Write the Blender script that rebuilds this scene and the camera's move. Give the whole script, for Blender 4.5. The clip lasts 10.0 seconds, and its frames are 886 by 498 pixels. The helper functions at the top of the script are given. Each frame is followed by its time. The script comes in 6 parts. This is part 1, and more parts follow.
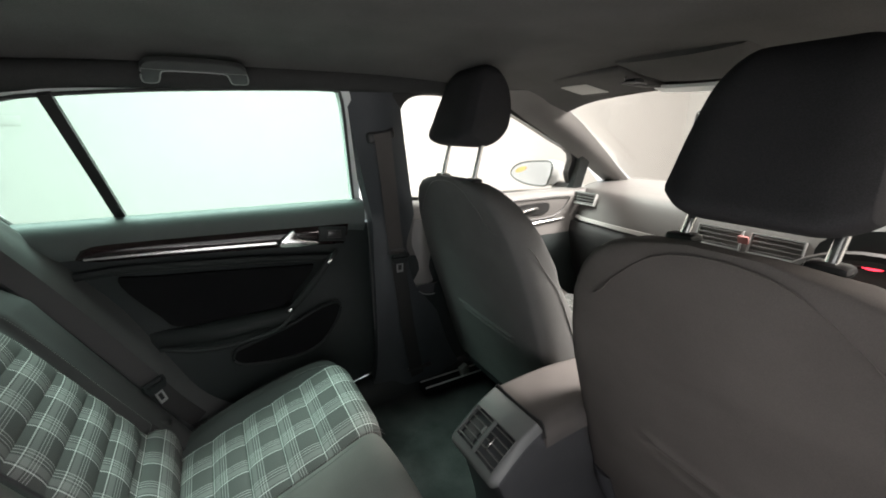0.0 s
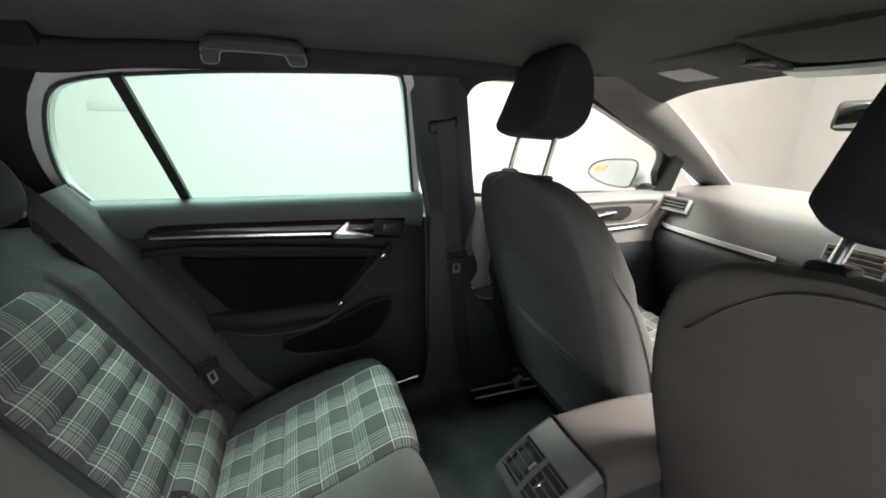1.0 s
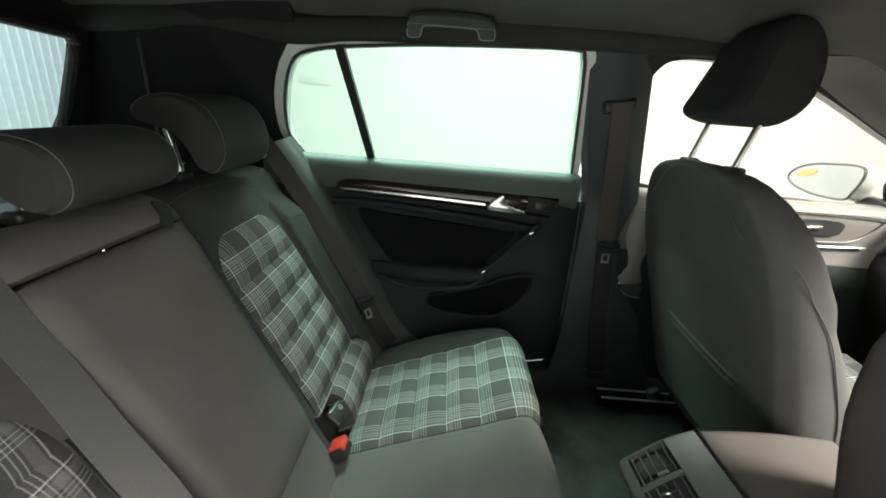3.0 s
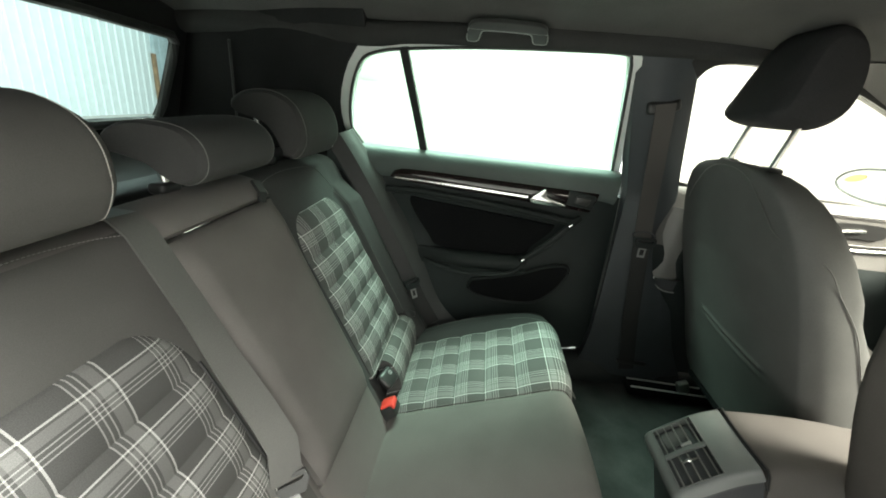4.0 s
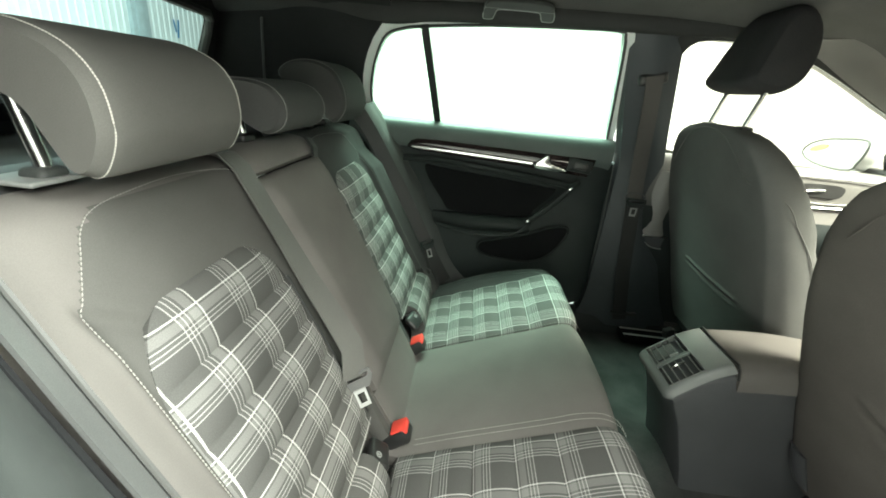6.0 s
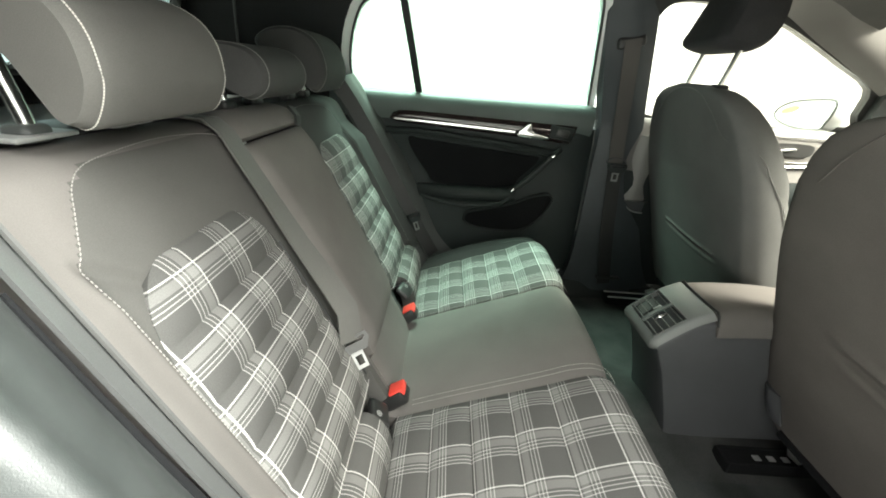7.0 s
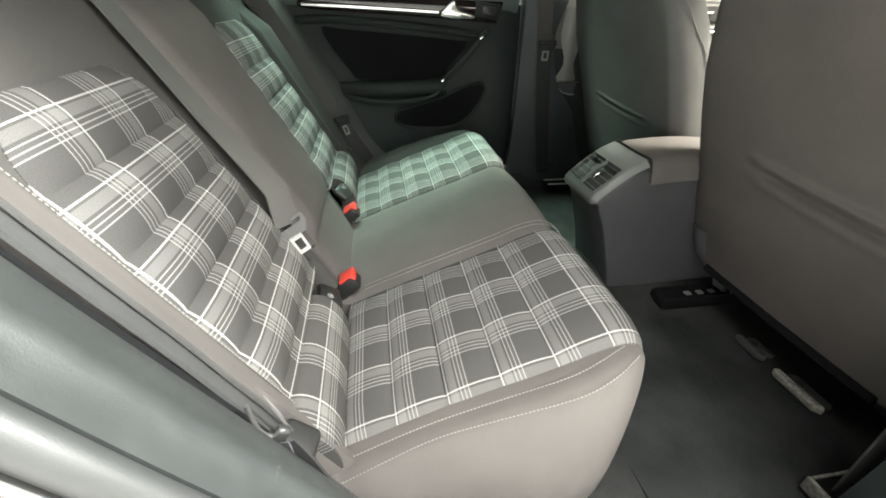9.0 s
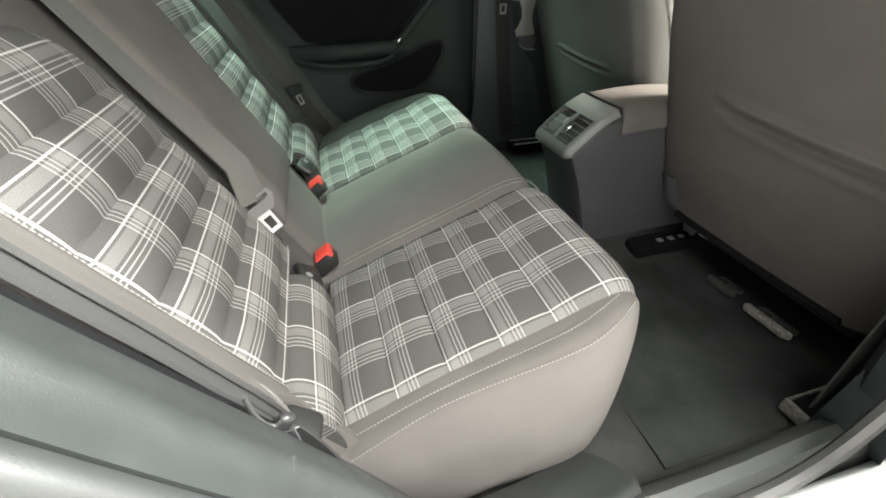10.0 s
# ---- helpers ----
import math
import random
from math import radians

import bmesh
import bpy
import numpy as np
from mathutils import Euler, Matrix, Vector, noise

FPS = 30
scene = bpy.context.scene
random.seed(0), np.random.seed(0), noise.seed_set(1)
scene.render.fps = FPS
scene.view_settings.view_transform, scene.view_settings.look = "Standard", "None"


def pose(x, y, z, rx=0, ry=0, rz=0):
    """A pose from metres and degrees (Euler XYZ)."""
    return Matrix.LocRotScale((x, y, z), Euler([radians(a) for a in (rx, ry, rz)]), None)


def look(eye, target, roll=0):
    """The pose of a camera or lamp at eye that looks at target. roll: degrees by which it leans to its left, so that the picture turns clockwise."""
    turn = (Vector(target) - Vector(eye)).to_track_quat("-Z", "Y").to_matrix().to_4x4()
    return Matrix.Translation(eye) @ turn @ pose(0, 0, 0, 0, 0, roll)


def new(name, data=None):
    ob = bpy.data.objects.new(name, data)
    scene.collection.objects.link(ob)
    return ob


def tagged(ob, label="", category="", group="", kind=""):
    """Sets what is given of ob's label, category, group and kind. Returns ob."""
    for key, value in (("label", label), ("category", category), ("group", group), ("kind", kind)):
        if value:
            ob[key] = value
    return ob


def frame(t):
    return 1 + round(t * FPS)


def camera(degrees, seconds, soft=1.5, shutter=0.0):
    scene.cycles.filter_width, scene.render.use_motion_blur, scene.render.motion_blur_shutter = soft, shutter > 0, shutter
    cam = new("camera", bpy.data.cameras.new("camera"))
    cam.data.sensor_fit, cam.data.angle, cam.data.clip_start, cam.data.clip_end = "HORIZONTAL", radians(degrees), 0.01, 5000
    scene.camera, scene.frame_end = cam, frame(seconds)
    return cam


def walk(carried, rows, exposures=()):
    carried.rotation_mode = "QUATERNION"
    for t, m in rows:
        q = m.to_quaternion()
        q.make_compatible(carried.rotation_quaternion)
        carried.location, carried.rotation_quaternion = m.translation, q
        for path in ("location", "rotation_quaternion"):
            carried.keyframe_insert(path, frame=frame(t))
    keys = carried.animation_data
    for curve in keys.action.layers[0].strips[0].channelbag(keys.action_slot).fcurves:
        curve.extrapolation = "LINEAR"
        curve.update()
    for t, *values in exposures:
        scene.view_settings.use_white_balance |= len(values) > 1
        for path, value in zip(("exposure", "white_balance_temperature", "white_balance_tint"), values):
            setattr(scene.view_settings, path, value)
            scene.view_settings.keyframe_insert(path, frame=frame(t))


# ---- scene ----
cam = camera(95.1, 10.0, soft=1.8)
PATH = [
    (0, (0.579, 0.257, 1.265), (-1.091, 1.211, 0.714), 0.2),
    (0.5, (0.539, 0.301, 1.269), (-1.198, 1.115, 0.705), 0.9),
    (1, (0.499, 0.325, 1.254), (-1.301, 0.973, 0.673), 1.5),
    (1.5, (0.475, 0.318, 1.242), (-1.371, 0.794, 0.635), 2.3),
    (2, (0.476, 0.303, 1.233), (-1.399, 0.606, 0.607), 3.2),
    (2.5, (0.496, 0.289, 1.224), (-1.392, 0.434, 0.578), 4.1),
    (4, (0.636, 0.241, 1.227), (-1.232, 0.106, 0.525), 5.9),
    (4.5, (0.7, 0.209, 1.213), (-1.168, 0.072, 0.512), 6.4),
    (5, (0.752, 0.197, 1.198), (-1.115, 0.064, 0.495), 6.2),
    (5.5, (0.788, 0.181, 1.185), (-1.078, 0.078, 0.473), 6.2),
    (7, (0.838, 0.157, 1.135), (-0.993, 0.183, 0.331), 4.7),
    (7.5, (0.85, 0.176, 1.109), (-0.956, 0.252, 0.253), 3.8),
    (8, (0.863, 0.181, 1.061), (-0.907, 0.325, 0.141), 3.1),
    (8.5, (0.869, 0.178, 1.026), (-0.856, 0.393, 0.037), 2.2),
    (9, (0.868, 0.171, 0.997), (-0.806, 0.462, -0.058), 1.5),
    (9.5, (0.858, 0.163, 0.977), (-0.763, 0.53, -0.135), 0.8),
    (10, (0.844, 0.142, 0.972), (-0.716, 0.59, -0.196), -0.1),
]
EXPOSURES = [(0.0, 0.22, 6200, 15), (2.5, 0.13, 6250, 9), (4.0, 0.76, 6450, 2), (5.0, 0.98, 6450, -4), (5.7, 1.00, 6450, -5), (7.0, 1.04, 6450, 2), (8.5, 1.01, 6450, 5), (10.0, 1.00, 6450, 7)]
walk(cam, [(t, look(eye, target, roll)) for t, eye, target, roll in PATH], EXPOSURES)

# ---- world and unseen added lights: a bright white photo booth in a hall ----
world = bpy.data.worlds.new("booth_air")
world.use_nodes = True
world.node_tree.nodes["Background"].inputs[0].default_value = (1.0, 0.97, 0.93, 1)
world.node_tree.nodes["Background"].inputs[1].default_value = 0.25
scene.world = world


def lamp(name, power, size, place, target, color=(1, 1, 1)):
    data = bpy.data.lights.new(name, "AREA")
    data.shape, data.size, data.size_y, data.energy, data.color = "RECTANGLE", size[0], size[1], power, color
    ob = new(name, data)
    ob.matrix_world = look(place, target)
    return tagged(ob, "unseen soft light panel added around the car", "studio light", "booth lights")


# unseen panel added to light the near cushion from above
lamp("added_light", 50, (2.6, 1.2), (1.95, 0.0, 3.6), (0.4, 0.30, 0.6), (1.0, 0.94, 0.92))
# low panel added in place of light bounced off the floor
lamp("added_light", 8.5, (1.3, 0.45), (1.85, -0.5, 0.55), (0.3, 0.6, 0.62), (1.0, 0.93, 0.91))
# added to reach the console lid and passenger seat through the windscreen
lamp("added_light", 370, (0.8, 0.7), (0.9, 2.6, 2.6), (-0.1, 0.95, 0.80), (1.0, 0.98, 0.94))
# added to brighten the inner side of the passenger seat
lamp("added_light", 70, (1.8, 1.2), (3.6, 2.2, 2.7), (0.0, 0.9, 0.85), (1.0, 0.95, 0.92))
# added to send greenish light down through the far window
lamp("added_light", 560, (2.8, 0.9), (-1.65, -0.15, 3.4), (-0.5, 0.30, 0.8), (0.87, 1.0, 0.95))
# added overhead, standing in for the booth's own ceiling lights
lamp("added_light", 880, (7.6, 7.4), (1.0, 3.0, 4.7), (1.0, 3.0, 0.0), (1.0, 0.965, 0.93))
# added to light the cladding behind the car
lamp("added_light", 135, (6.0, 1.6), (-6.0, -4.5, 3.8), (-9.0, -9.0, 1.5), (0.86, 1.0, 1.0))


# ---- materials ----
def node(tree, kind, **sets):
    n = tree.nodes.new(kind)
    for key, value in sets.items():
        n.inputs[key.replace("_", " ")].default_value = value
    return n


def surface(name, color, rough=0.7, metal=0.0, grain=0.0, scale=300.0, stain=0.15, bump=0.0, sheen=0.0, coat=0.0, spec=0.5):
    """A plain material with fine grain, soft stains and a small relief."""
    m = bpy.data.materials.new(name)
    m.use_nodes = True
    t = m.node_tree
    b = t.nodes["Principled BSDF"]
    b.inputs["Roughness"].default_value, b.inputs["Metallic"].default_value = rough, metal
    b.inputs["Sheen Weight"].default_value = sheen
    b.inputs["Specular IOR Level"].default_value = spec
    b.inputs["Coat Weight"].default_value = coat
    where = t.nodes.new("ShaderNodeTexCoord")
    fine = node(t, "ShaderNodeTexNoise", Scale=scale, Detail=3.0)
    wide = node(t, "ShaderNodeTexNoise", Scale=7.0, Detail=4.0)
    t.links.new(where.outputs["Object"], fine.inputs["Vector"])
    t.links.new(where.outputs["Object"], wide.inputs["Vector"])
    amount = t.nodes.new("ShaderNodeMapRange")
    amount.inputs["From Min"].default_value, amount.inputs["From Max"].default_value = 0.3, 0.7
    amount.inputs["To Min"].default_value, amount.inputs["To Max"].default_value = 1 - stain, 1 + stain
    t.links.new(wide.outputs["Fac"], amount.inputs["Value"])
    amount2 = t.nodes.new("ShaderNodeMapRange")
    amount2.inputs["From Min"].default_value, amount2.inputs["From Max"].default_value = 0.3, 0.7
    amount2.inputs["To Min"].default_value, amount2.inputs["To Max"].default_value = 1 - grain, 1 + grain
    t.links.new(fine.outputs["Fac"], amount2.inputs["Value"])
    mul = t.nodes.new("ShaderNodeMath")
    mul.operation = "MULTIPLY"
    t.links.new(amount.outputs[0], mul.inputs[0])
    t.links.new(amount2.outputs[0], mul.inputs[1])
    tint = t.nodes.new("ShaderNodeVectorMath")
    tint.operation = "SCALE"
    tint.inputs[0].default_value = color
    t.links.new(mul.outputs[0], tint.inputs["Scale"])
    t.links.new(tint.outputs[0], b.inputs["Base Color"])
    if bump:
        bp = node(t, "ShaderNodeBump", Strength=bump, Distance=0.002)
        t.links.new(fine.outputs["Fac"], bp.inputs["Height"])
        t.links.new(bp.outputs[0], b.inputs["Normal"])
    return m


def plaid_cloth(name):
    """Woven tartan: dark grey ground, one strong white line, a pale band and three thin lines, in both directions (UV in metres)."""
    m = bpy.data.materials.new(name)
    m.use_nodes = True
    t = m.node_tree
    b = t.nodes["Principled BSDF"]
    b.inputs["Roughness"].default_value = 0.85
    b.inputs["Specular IOR Level"].default_value = 0.15
    uv = t.nodes.new("ShaderNodeTexCoord")
    split = t.nodes.new("ShaderNodeSeparateXYZ")
    t.links.new(uv.outputs["UV"], split.inputs[0])
    sides = []
    for out, period in (("X", 0.0945), ("Y", 0.080)):
        div = t.nodes.new("ShaderNodeMath")
        div.operation = "DIVIDE"
        div.inputs[1].default_value = period
        t.links.new(split.outputs[out], div.inputs[0])
        fr = t.nodes.new("ShaderNodeMath")
        fr.operation = "FRACT"
        t.links.new(div.outputs[0], fr.inputs[0])
        ramp = t.nodes.new("ShaderNodeValToRGB")
        ramp.color_ramp.interpolation = "CONSTANT"
        steps = [(0.0, 0.29), (0.027, 0.044), (0.062, 0.098), (0.21, 0.040), (0.252, 0.20), (0.270, 0.044),
                 (0.327, 0.20), (0.345, 0.044), (0.402, 0.20), (0.420, 0.034)]
        els = ramp.color_ramp.elements
        els[0].position, els[0].color = 0.0, (steps[0][1],) * 3 + (1,)
        els[1].position, els[1].color = steps[1][0], (steps[1][1],) * 3 + (1,)
        for at, value in steps[2:]:
            e = els.new(at)
            e.color = (value, value, value, 1)
        t.links.new(fr.outputs[0], ramp.inputs[0])
        sides.append(ramp)
    add = t.nodes.new("ShaderNodeVectorMath")
    t.links.new(sides[0].outputs[0], add.inputs[0])
    t.links.new(sides[1].outputs[0], add.inputs[1])
    weave = node(t, "ShaderNodeTexNoise", Scale=900.0, Detail=2.0)
    t.links.new(uv.outputs["UV"], weave.inputs["Vector"])
    vary = t.nodes.new("ShaderNodeMapRange")
    vary.inputs["From Min"].default_value, vary.inputs["From Max"].default_value = 0.3, 0.7
    vary.inputs["To Min"].default_value, vary.inputs["To Max"].default_value = 0.82, 1.15
    t.links.new(weave.outputs["Fac"], vary.inputs["Value"])
    tone = t.nodes.new("ShaderNodeVectorMath")
    tone.operation = "SCALE"
    t.links.new(add.outputs[0], tone.inputs[0])
    t.links.new(vary.outputs[0], tone.inputs["Scale"])
    warm = t.nodes.new("ShaderNodeVectorMath")
    warm.operation = "MULTIPLY"
    warm.inputs[1].default_value = (1.0, 0.985, 0.95)
    t.links.new(tone.outputs[0], warm.inputs[0])
    t.links.new(warm.outputs[0], b.inputs["Base Color"])
    bp = node(t, "ShaderNodeBump", Strength=0.25, Distance=0.001)
    t.links.new(weave.outputs["Fac"], bp.inputs["Height"])
    t.links.new(bp.outputs[0], b.inputs["Normal"])
    return m


def stitch_thread(name, color):
    """Thread with short gaps along its length (UV y in metres)."""
    m = bpy.data.materials.new(name)
    m.use_nodes = True
    t = m.node_tree
    b = t.nodes["Principled BSDF"]
    b.inputs["Roughness"].default_value = 0.7
    uv = t.nodes.new("ShaderNodeTexCoord")
    split = t.nodes.new("ShaderNodeSeparateXYZ")
    t.links.new(uv.outputs["UV"], split.inputs[0])
    div = t.nodes.new("ShaderNodeMath")
    div.operation = "DIVIDE"
    div.inputs[1].default_value = 0.0030
    t.links.new(split.outputs["Y"], div.inputs[0])
    fr = t.nodes.new("ShaderNodeMath")
    fr.operation = "FRACT"
    t.links.new(div.outputs[0], fr.inputs[0])
    ramp = t.nodes.new("ShaderNodeValToRGB")
    ramp.color_ramp.interpolation = "CONSTANT"
    ramp.color_ramp.elements[0].color = (*color, 1)
    ramp.color_ramp.elements[1].position, ramp.color_ramp.elements[1].color = 0.74, (0.13, 0.125, 0.12, 1)
    t.links.new(fr.outputs[0], ramp.inputs[0])
    t.links.new(ramp.outputs[0], b.inputs["Base Color"])
    return m


def glass(name, color):
    m = bpy.data.materials.new(name)
    m.use_nodes = True
    t = m.node_tree
    t.nodes.remove(t.nodes["Principled BSDF"])
    clear = node(t, "ShaderNodeBsdfTransparent", Color=(*color, 1))
    gloss = node(t, "ShaderNodeBsdfGlossy", Roughness=0.02)
    facing = node(t, "ShaderNodeLayerWeight", Blend=0.5)
    power = t.nodes.new("ShaderNodeMath")
    power.operation = "POWER"
    power.inputs[1].default_value = 5.0
    t.links.new(facing.outputs["Facing"], power.inputs[0])
    fres = t.nodes.new("ShaderNodeMapRange")
    fres.inputs["To Min"].default_value, fres.inputs["To Max"].default_value = 0.008, 0.5
    t.links.new(power.outputs[0], fres.inputs["Value"])
    mix = t.nodes.new("ShaderNodeMixShader")
    t.links.new(fres.outputs[0], mix.inputs[0])
    t.links.new(clear.outputs[0], mix.inputs[1])
    t.links.new(gloss.outputs[0], mix.inputs[2])
    t.links.new(mix.outputs[0], t.nodes["Material Output"].inputs[0])
    return m


def glow(name, color, strength):
    m = bpy.data.materials.new(name)
    m.use_nodes = True
    b = m.node_tree.nodes["Principled BSDF"]
    b.inputs["Base Color"].default_value = (*color, 1)
    b.inputs["Emission Color"].default_value = (*color, 1)
    b.inputs["Emission Strength"].default_value = strength
    return m


def scuffed(name, color, pale, rough):
    """Smooth plastic with thin pale scratches and rubbed patches."""
    m = surface(name, color, rough, grain=0.06, scale=900, stain=0.16, bump=0.08)
    t = m.node_tree
    b = t.nodes["Principled BSDF"]
    base = b.inputs["Base Color"].links[0].from_socket
    where = t.nodes.new("ShaderNodeTexCoord")
    turn = t.nodes.new("ShaderNodeMapping")
    turn.inputs["Rotation"].default_value = (0.5, 0.7, 0.3)
    turn.inputs["Scale"].default_value = (9, 150, 60)
    t.links.new(where.outputs["Object"], turn.inputs["Vector"])
    marks = node(t, "ShaderNodeTexNoise", Scale=1.0, Detail=2.0)
    t.links.new(turn.outputs[0], marks.inputs["Vector"])
    few = t.nodes.new("ShaderNodeMapRange")
    few.inputs["From Min"].default_value, few.inputs["From Max"].default_value = 0.75, 0.80
    t.links.new(marks.outputs["Fac"], few.inputs["Value"])
    mix = t.nodes.new("ShaderNodeMix")
    mix.data_type = "RGBA"
    mix.inputs["B"].default_value = (*pale, 1)
    t.links.new(few.outputs[0], mix.inputs["Factor"])
    t.links.new(base, mix.inputs["A"])
    t.links.new(mix.outputs["Result"], b.inputs["Base Color"])
    rub = node(t, "ShaderNodeTexNoise", Scale=24.0, Detail=5.0)
    t.links.new(where.outputs["Object"], rub.inputs["Vector"])
    gloss = t.nodes.new("ShaderNodeMapRange")
    gloss.inputs["From Min"].default_value, gloss.inputs["From Max"].default_value = 0.35, 0.65
    gloss.inputs["To Min"].default_value, gloss.inputs["To Max"].default_value = rough - 0.07, rough + 0.12
    t.links.new(rub.outputs["Fac"], gloss.inputs["Value"])
    t.links.new(gloss.outputs[0], b.inputs["Roughness"])
    return m


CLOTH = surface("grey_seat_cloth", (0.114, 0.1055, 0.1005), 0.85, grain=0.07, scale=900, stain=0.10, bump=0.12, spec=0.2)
CLOTH_DEEP = surface("darker_grey_cloth", (0.075, 0.073, 0.069), 0.9, grain=0.10, scale=1100, stain=0.10, bump=0.2, spec=0.12)
# the same bench cloth with the far half's shade put into its colour
CLOTH_SHADED = surface("shaded_seat_cloth", (0.045, 0.045, 0.0445), 0.88, grain=0.08, scale=700, stain=0.08, bump=0.2, spec=0.15)
SEAT_BACK = surface("front_seat_cloth", (0.112, 0.113, 0.111), 0.88, grain=0.08, scale=700, stain=0.10, bump=0.2, spec=0.15)
# same cloth as the other front seat, warm door light put into its colour
SEAT_WARM_LIT = surface("warm_lit_seat_cloth", (0.102, 0.093, 0.087), 0.88, grain=0.08, scale=700, stain=0.10, bump=0.2, spec=0.15)
# neutral black plastic; the teal cast of the light is put into its colour
DOOR_DARK = surface("dark_door_plastic", (0.0138, 0.0190, 0.0190), 0.6, grain=0.2, scale=900, stain=0.12, bump=0.25, spec=0.35)
PLAID = plaid_cloth("tartan_cloth")
THREAD = stitch_thread("pale_thread", (0.36, 0.345, 0.32))
STITCH = surface("pale_stitching", (0.25, 0.238, 0.225), 0.8)
THREAD_DARK = surface("grey_thread", (0.13, 0.13, 0.125), 0.8)
PLASTIC = surface("grained_dark_plastic", (0.0185, 0.022, 0.022), 0.55, grain=0.2, scale=900, stain=0.1, bump=0.25, spec=0.25)
PLASTIC_MID = surface("console_side_plastic", (0.060, 0.0615, 0.066), 0.5, grain=0.15, scale=900, stain=0.1, bump=0.25, spec=0.35)
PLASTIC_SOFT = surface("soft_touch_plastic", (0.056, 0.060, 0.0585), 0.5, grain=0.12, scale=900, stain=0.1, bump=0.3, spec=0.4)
# door cloth and rails; also stands in for shade in gaps and recesses
DEEP_BLACK = surface("black_cloth_and_shade", (0.008, 0.0083, 0.009), 0.9, grain=0.2, scale=900, stain=0.1, bump=0.2, spec=0.1)
HANDLE_GREY = surface("dark_handle_plastic", (0.050, 0.053, 0.052), 0.45, grain=0.1, scale=900, stain=0.1, bump=0.1)
VENT_GREY = surface("satin_grey_vent_surround", (0.135, 0.142, 0.138), 0.38, grain=0.05, scale=900, stain=0.06, bump=0.08)
SLAT_PALE = surface("pale_grip_plastic", (0.15, 0.148, 0.142), 0.45, grain=0.05, stain=0.08)
SLAT_MID = surface("grey_vent_plastic", (0.075, 0.077, 0.075), 0.4, grain=0.05, stain=0.05)
SLAT_GREY = surface("pale_grey_plastic", (0.24, 0.245, 0.24), 0.4, grain=0.05, stain=0.05)
PLASTIC_BLACK = surface("black_plastic", (0.018, 0.018, 0.018), 0.4, grain=0.1, stain=0.1)
TRIM_GREY = surface("grey_side_trim_plastic", (0.027, 0.0285, 0.0285), 0.48, grain=0.06, scale=900, stain=0.16, bump=0.08)
SCUFFED = scuffed("scuffed_side_trim_plastic", (0.0265, 0.0295, 0.0290), (0.12, 0.12, 0.117), 0.40)
DASH = surface("dashboard_foam_skin", (0.115, 0.111, 0.106), 0.5, grain=0.1, scale=900, stain=0.06, bump=0.25)
# darker copy of the lining: the roof edge's shade is in its colour
RAIL_SHADED = surface("shaded_roof_edge_cloth", (0.040, 0.041, 0.040), 0.92, grain=0.25, scale=900, stain=0.1, bump=0.2, spec=0.1)
LINER = surface("dark_roof_lining", (0.088, 0.088, 0.085), 0.92, grain=0.25, scale=900, stain=0.1, bump=0.2, spec=0.1)
MAT = surface("black_mat_pile", (0.031, 0.0335, 0.0330), 0.95, grain=0.16, scale=500, stain=0.42, bump=0.4, spec=0.08)
CARPET = surface("black_carpet", (0.034, 0.0352, 0.0345), 0.95, grain=0.18, scale=500, stain=0.40, bump=0.4, spec=0.08)
GLOSS_BLACK = surface("gloss_black_trim", (0.016, 0.010, 0.010), 0.12, stain=0.05, coat=0.6)
CHROME = surface("satin_chrome", (0.75, 0.75, 0.74), 0.22, metal=1.0, stain=0.05)
STEEL = surface("galvanised_steel", (0.40, 0.40, 0.39), 0.38, metal=1.0, grain=0.1, scale=200, stain=0.25)
RED = surface("red_release_button", (0.60, 0.055, 0.04), 0.4, stain=0.05)
WEB = surface("seat_belt_webbing", (0.088, 0.086, 0.082), 0.6, grain=0.2, scale=1200, stain=0.08, bump=0.3)
BRACKET = surface("scuffed_grey_bracket", (0.26, 0.25, 0.225), 0.5, grain=0.4, scale=150, stain=0.5)
LATCH = surface("dull_latch_steel", (0.28, 0.28, 0.275), 0.45, metal=0.2, stain=0.1)
TONGUE_GREY = surface("grey_tongue_plastic", (0.048, 0.048, 0.047), 0.5, grain=0.1, scale=600, stain=0.1)
GUIDE_GREY = surface("glossy_guide_plastic", (0.030, 0.030, 0.031), 0.28, grain=0.05, stain=0.1)
WEB_MID = surface("glossy_grey_webbing", (0.052, 0.053, 0.053), 0.36, grain=0.2, scale=1200, stain=0.1)
WEB_DARK = surface("dark_grey_webbing", (0.042, 0.042, 0.041), 0.5, grain=0.2, scale=1200, stain=0.1)
WEB_FRONT = surface("brown_grey_webbing", (0.055, 0.050, 0.047), 0.6, grain=0.2, scale=1200, stain=0.1)
WEB_BLACK = surface("black_belt_webbing", (0.015, 0.015, 0.015), 0.6, grain=0.2, scale=1200)
RUBBER = surface("door_seal_rubber", (0.05, 0.05, 0.05), 0.5, stain=0.15)
PAINT = surface("silver_white_paint", (0.62, 0.64, 0.63), 0.25, stain=0.03, coat=0.7)
# mirror shell against the light: its shade is put into the paint colour
SHELL_SHADED = surface("shaded_silver_paint", (0.40, 0.42, 0.42), 0.3, stain=0.03, coat=0.5)
FRAME_GREY = surface("painted_door_frame", (0.74, 0.78, 0.76), 0.35, stain=0.05)
GLASS_REAR = glass("green_tinted_glass", (0.60, 0.680, 0.630))
GLASS_FRONT = glass("clear_car_glass", (0.83, 0.805, 0.765))
GLASS_BACK = glass("blue_green_rear_glass", (0.94, 0.985, 0.985))
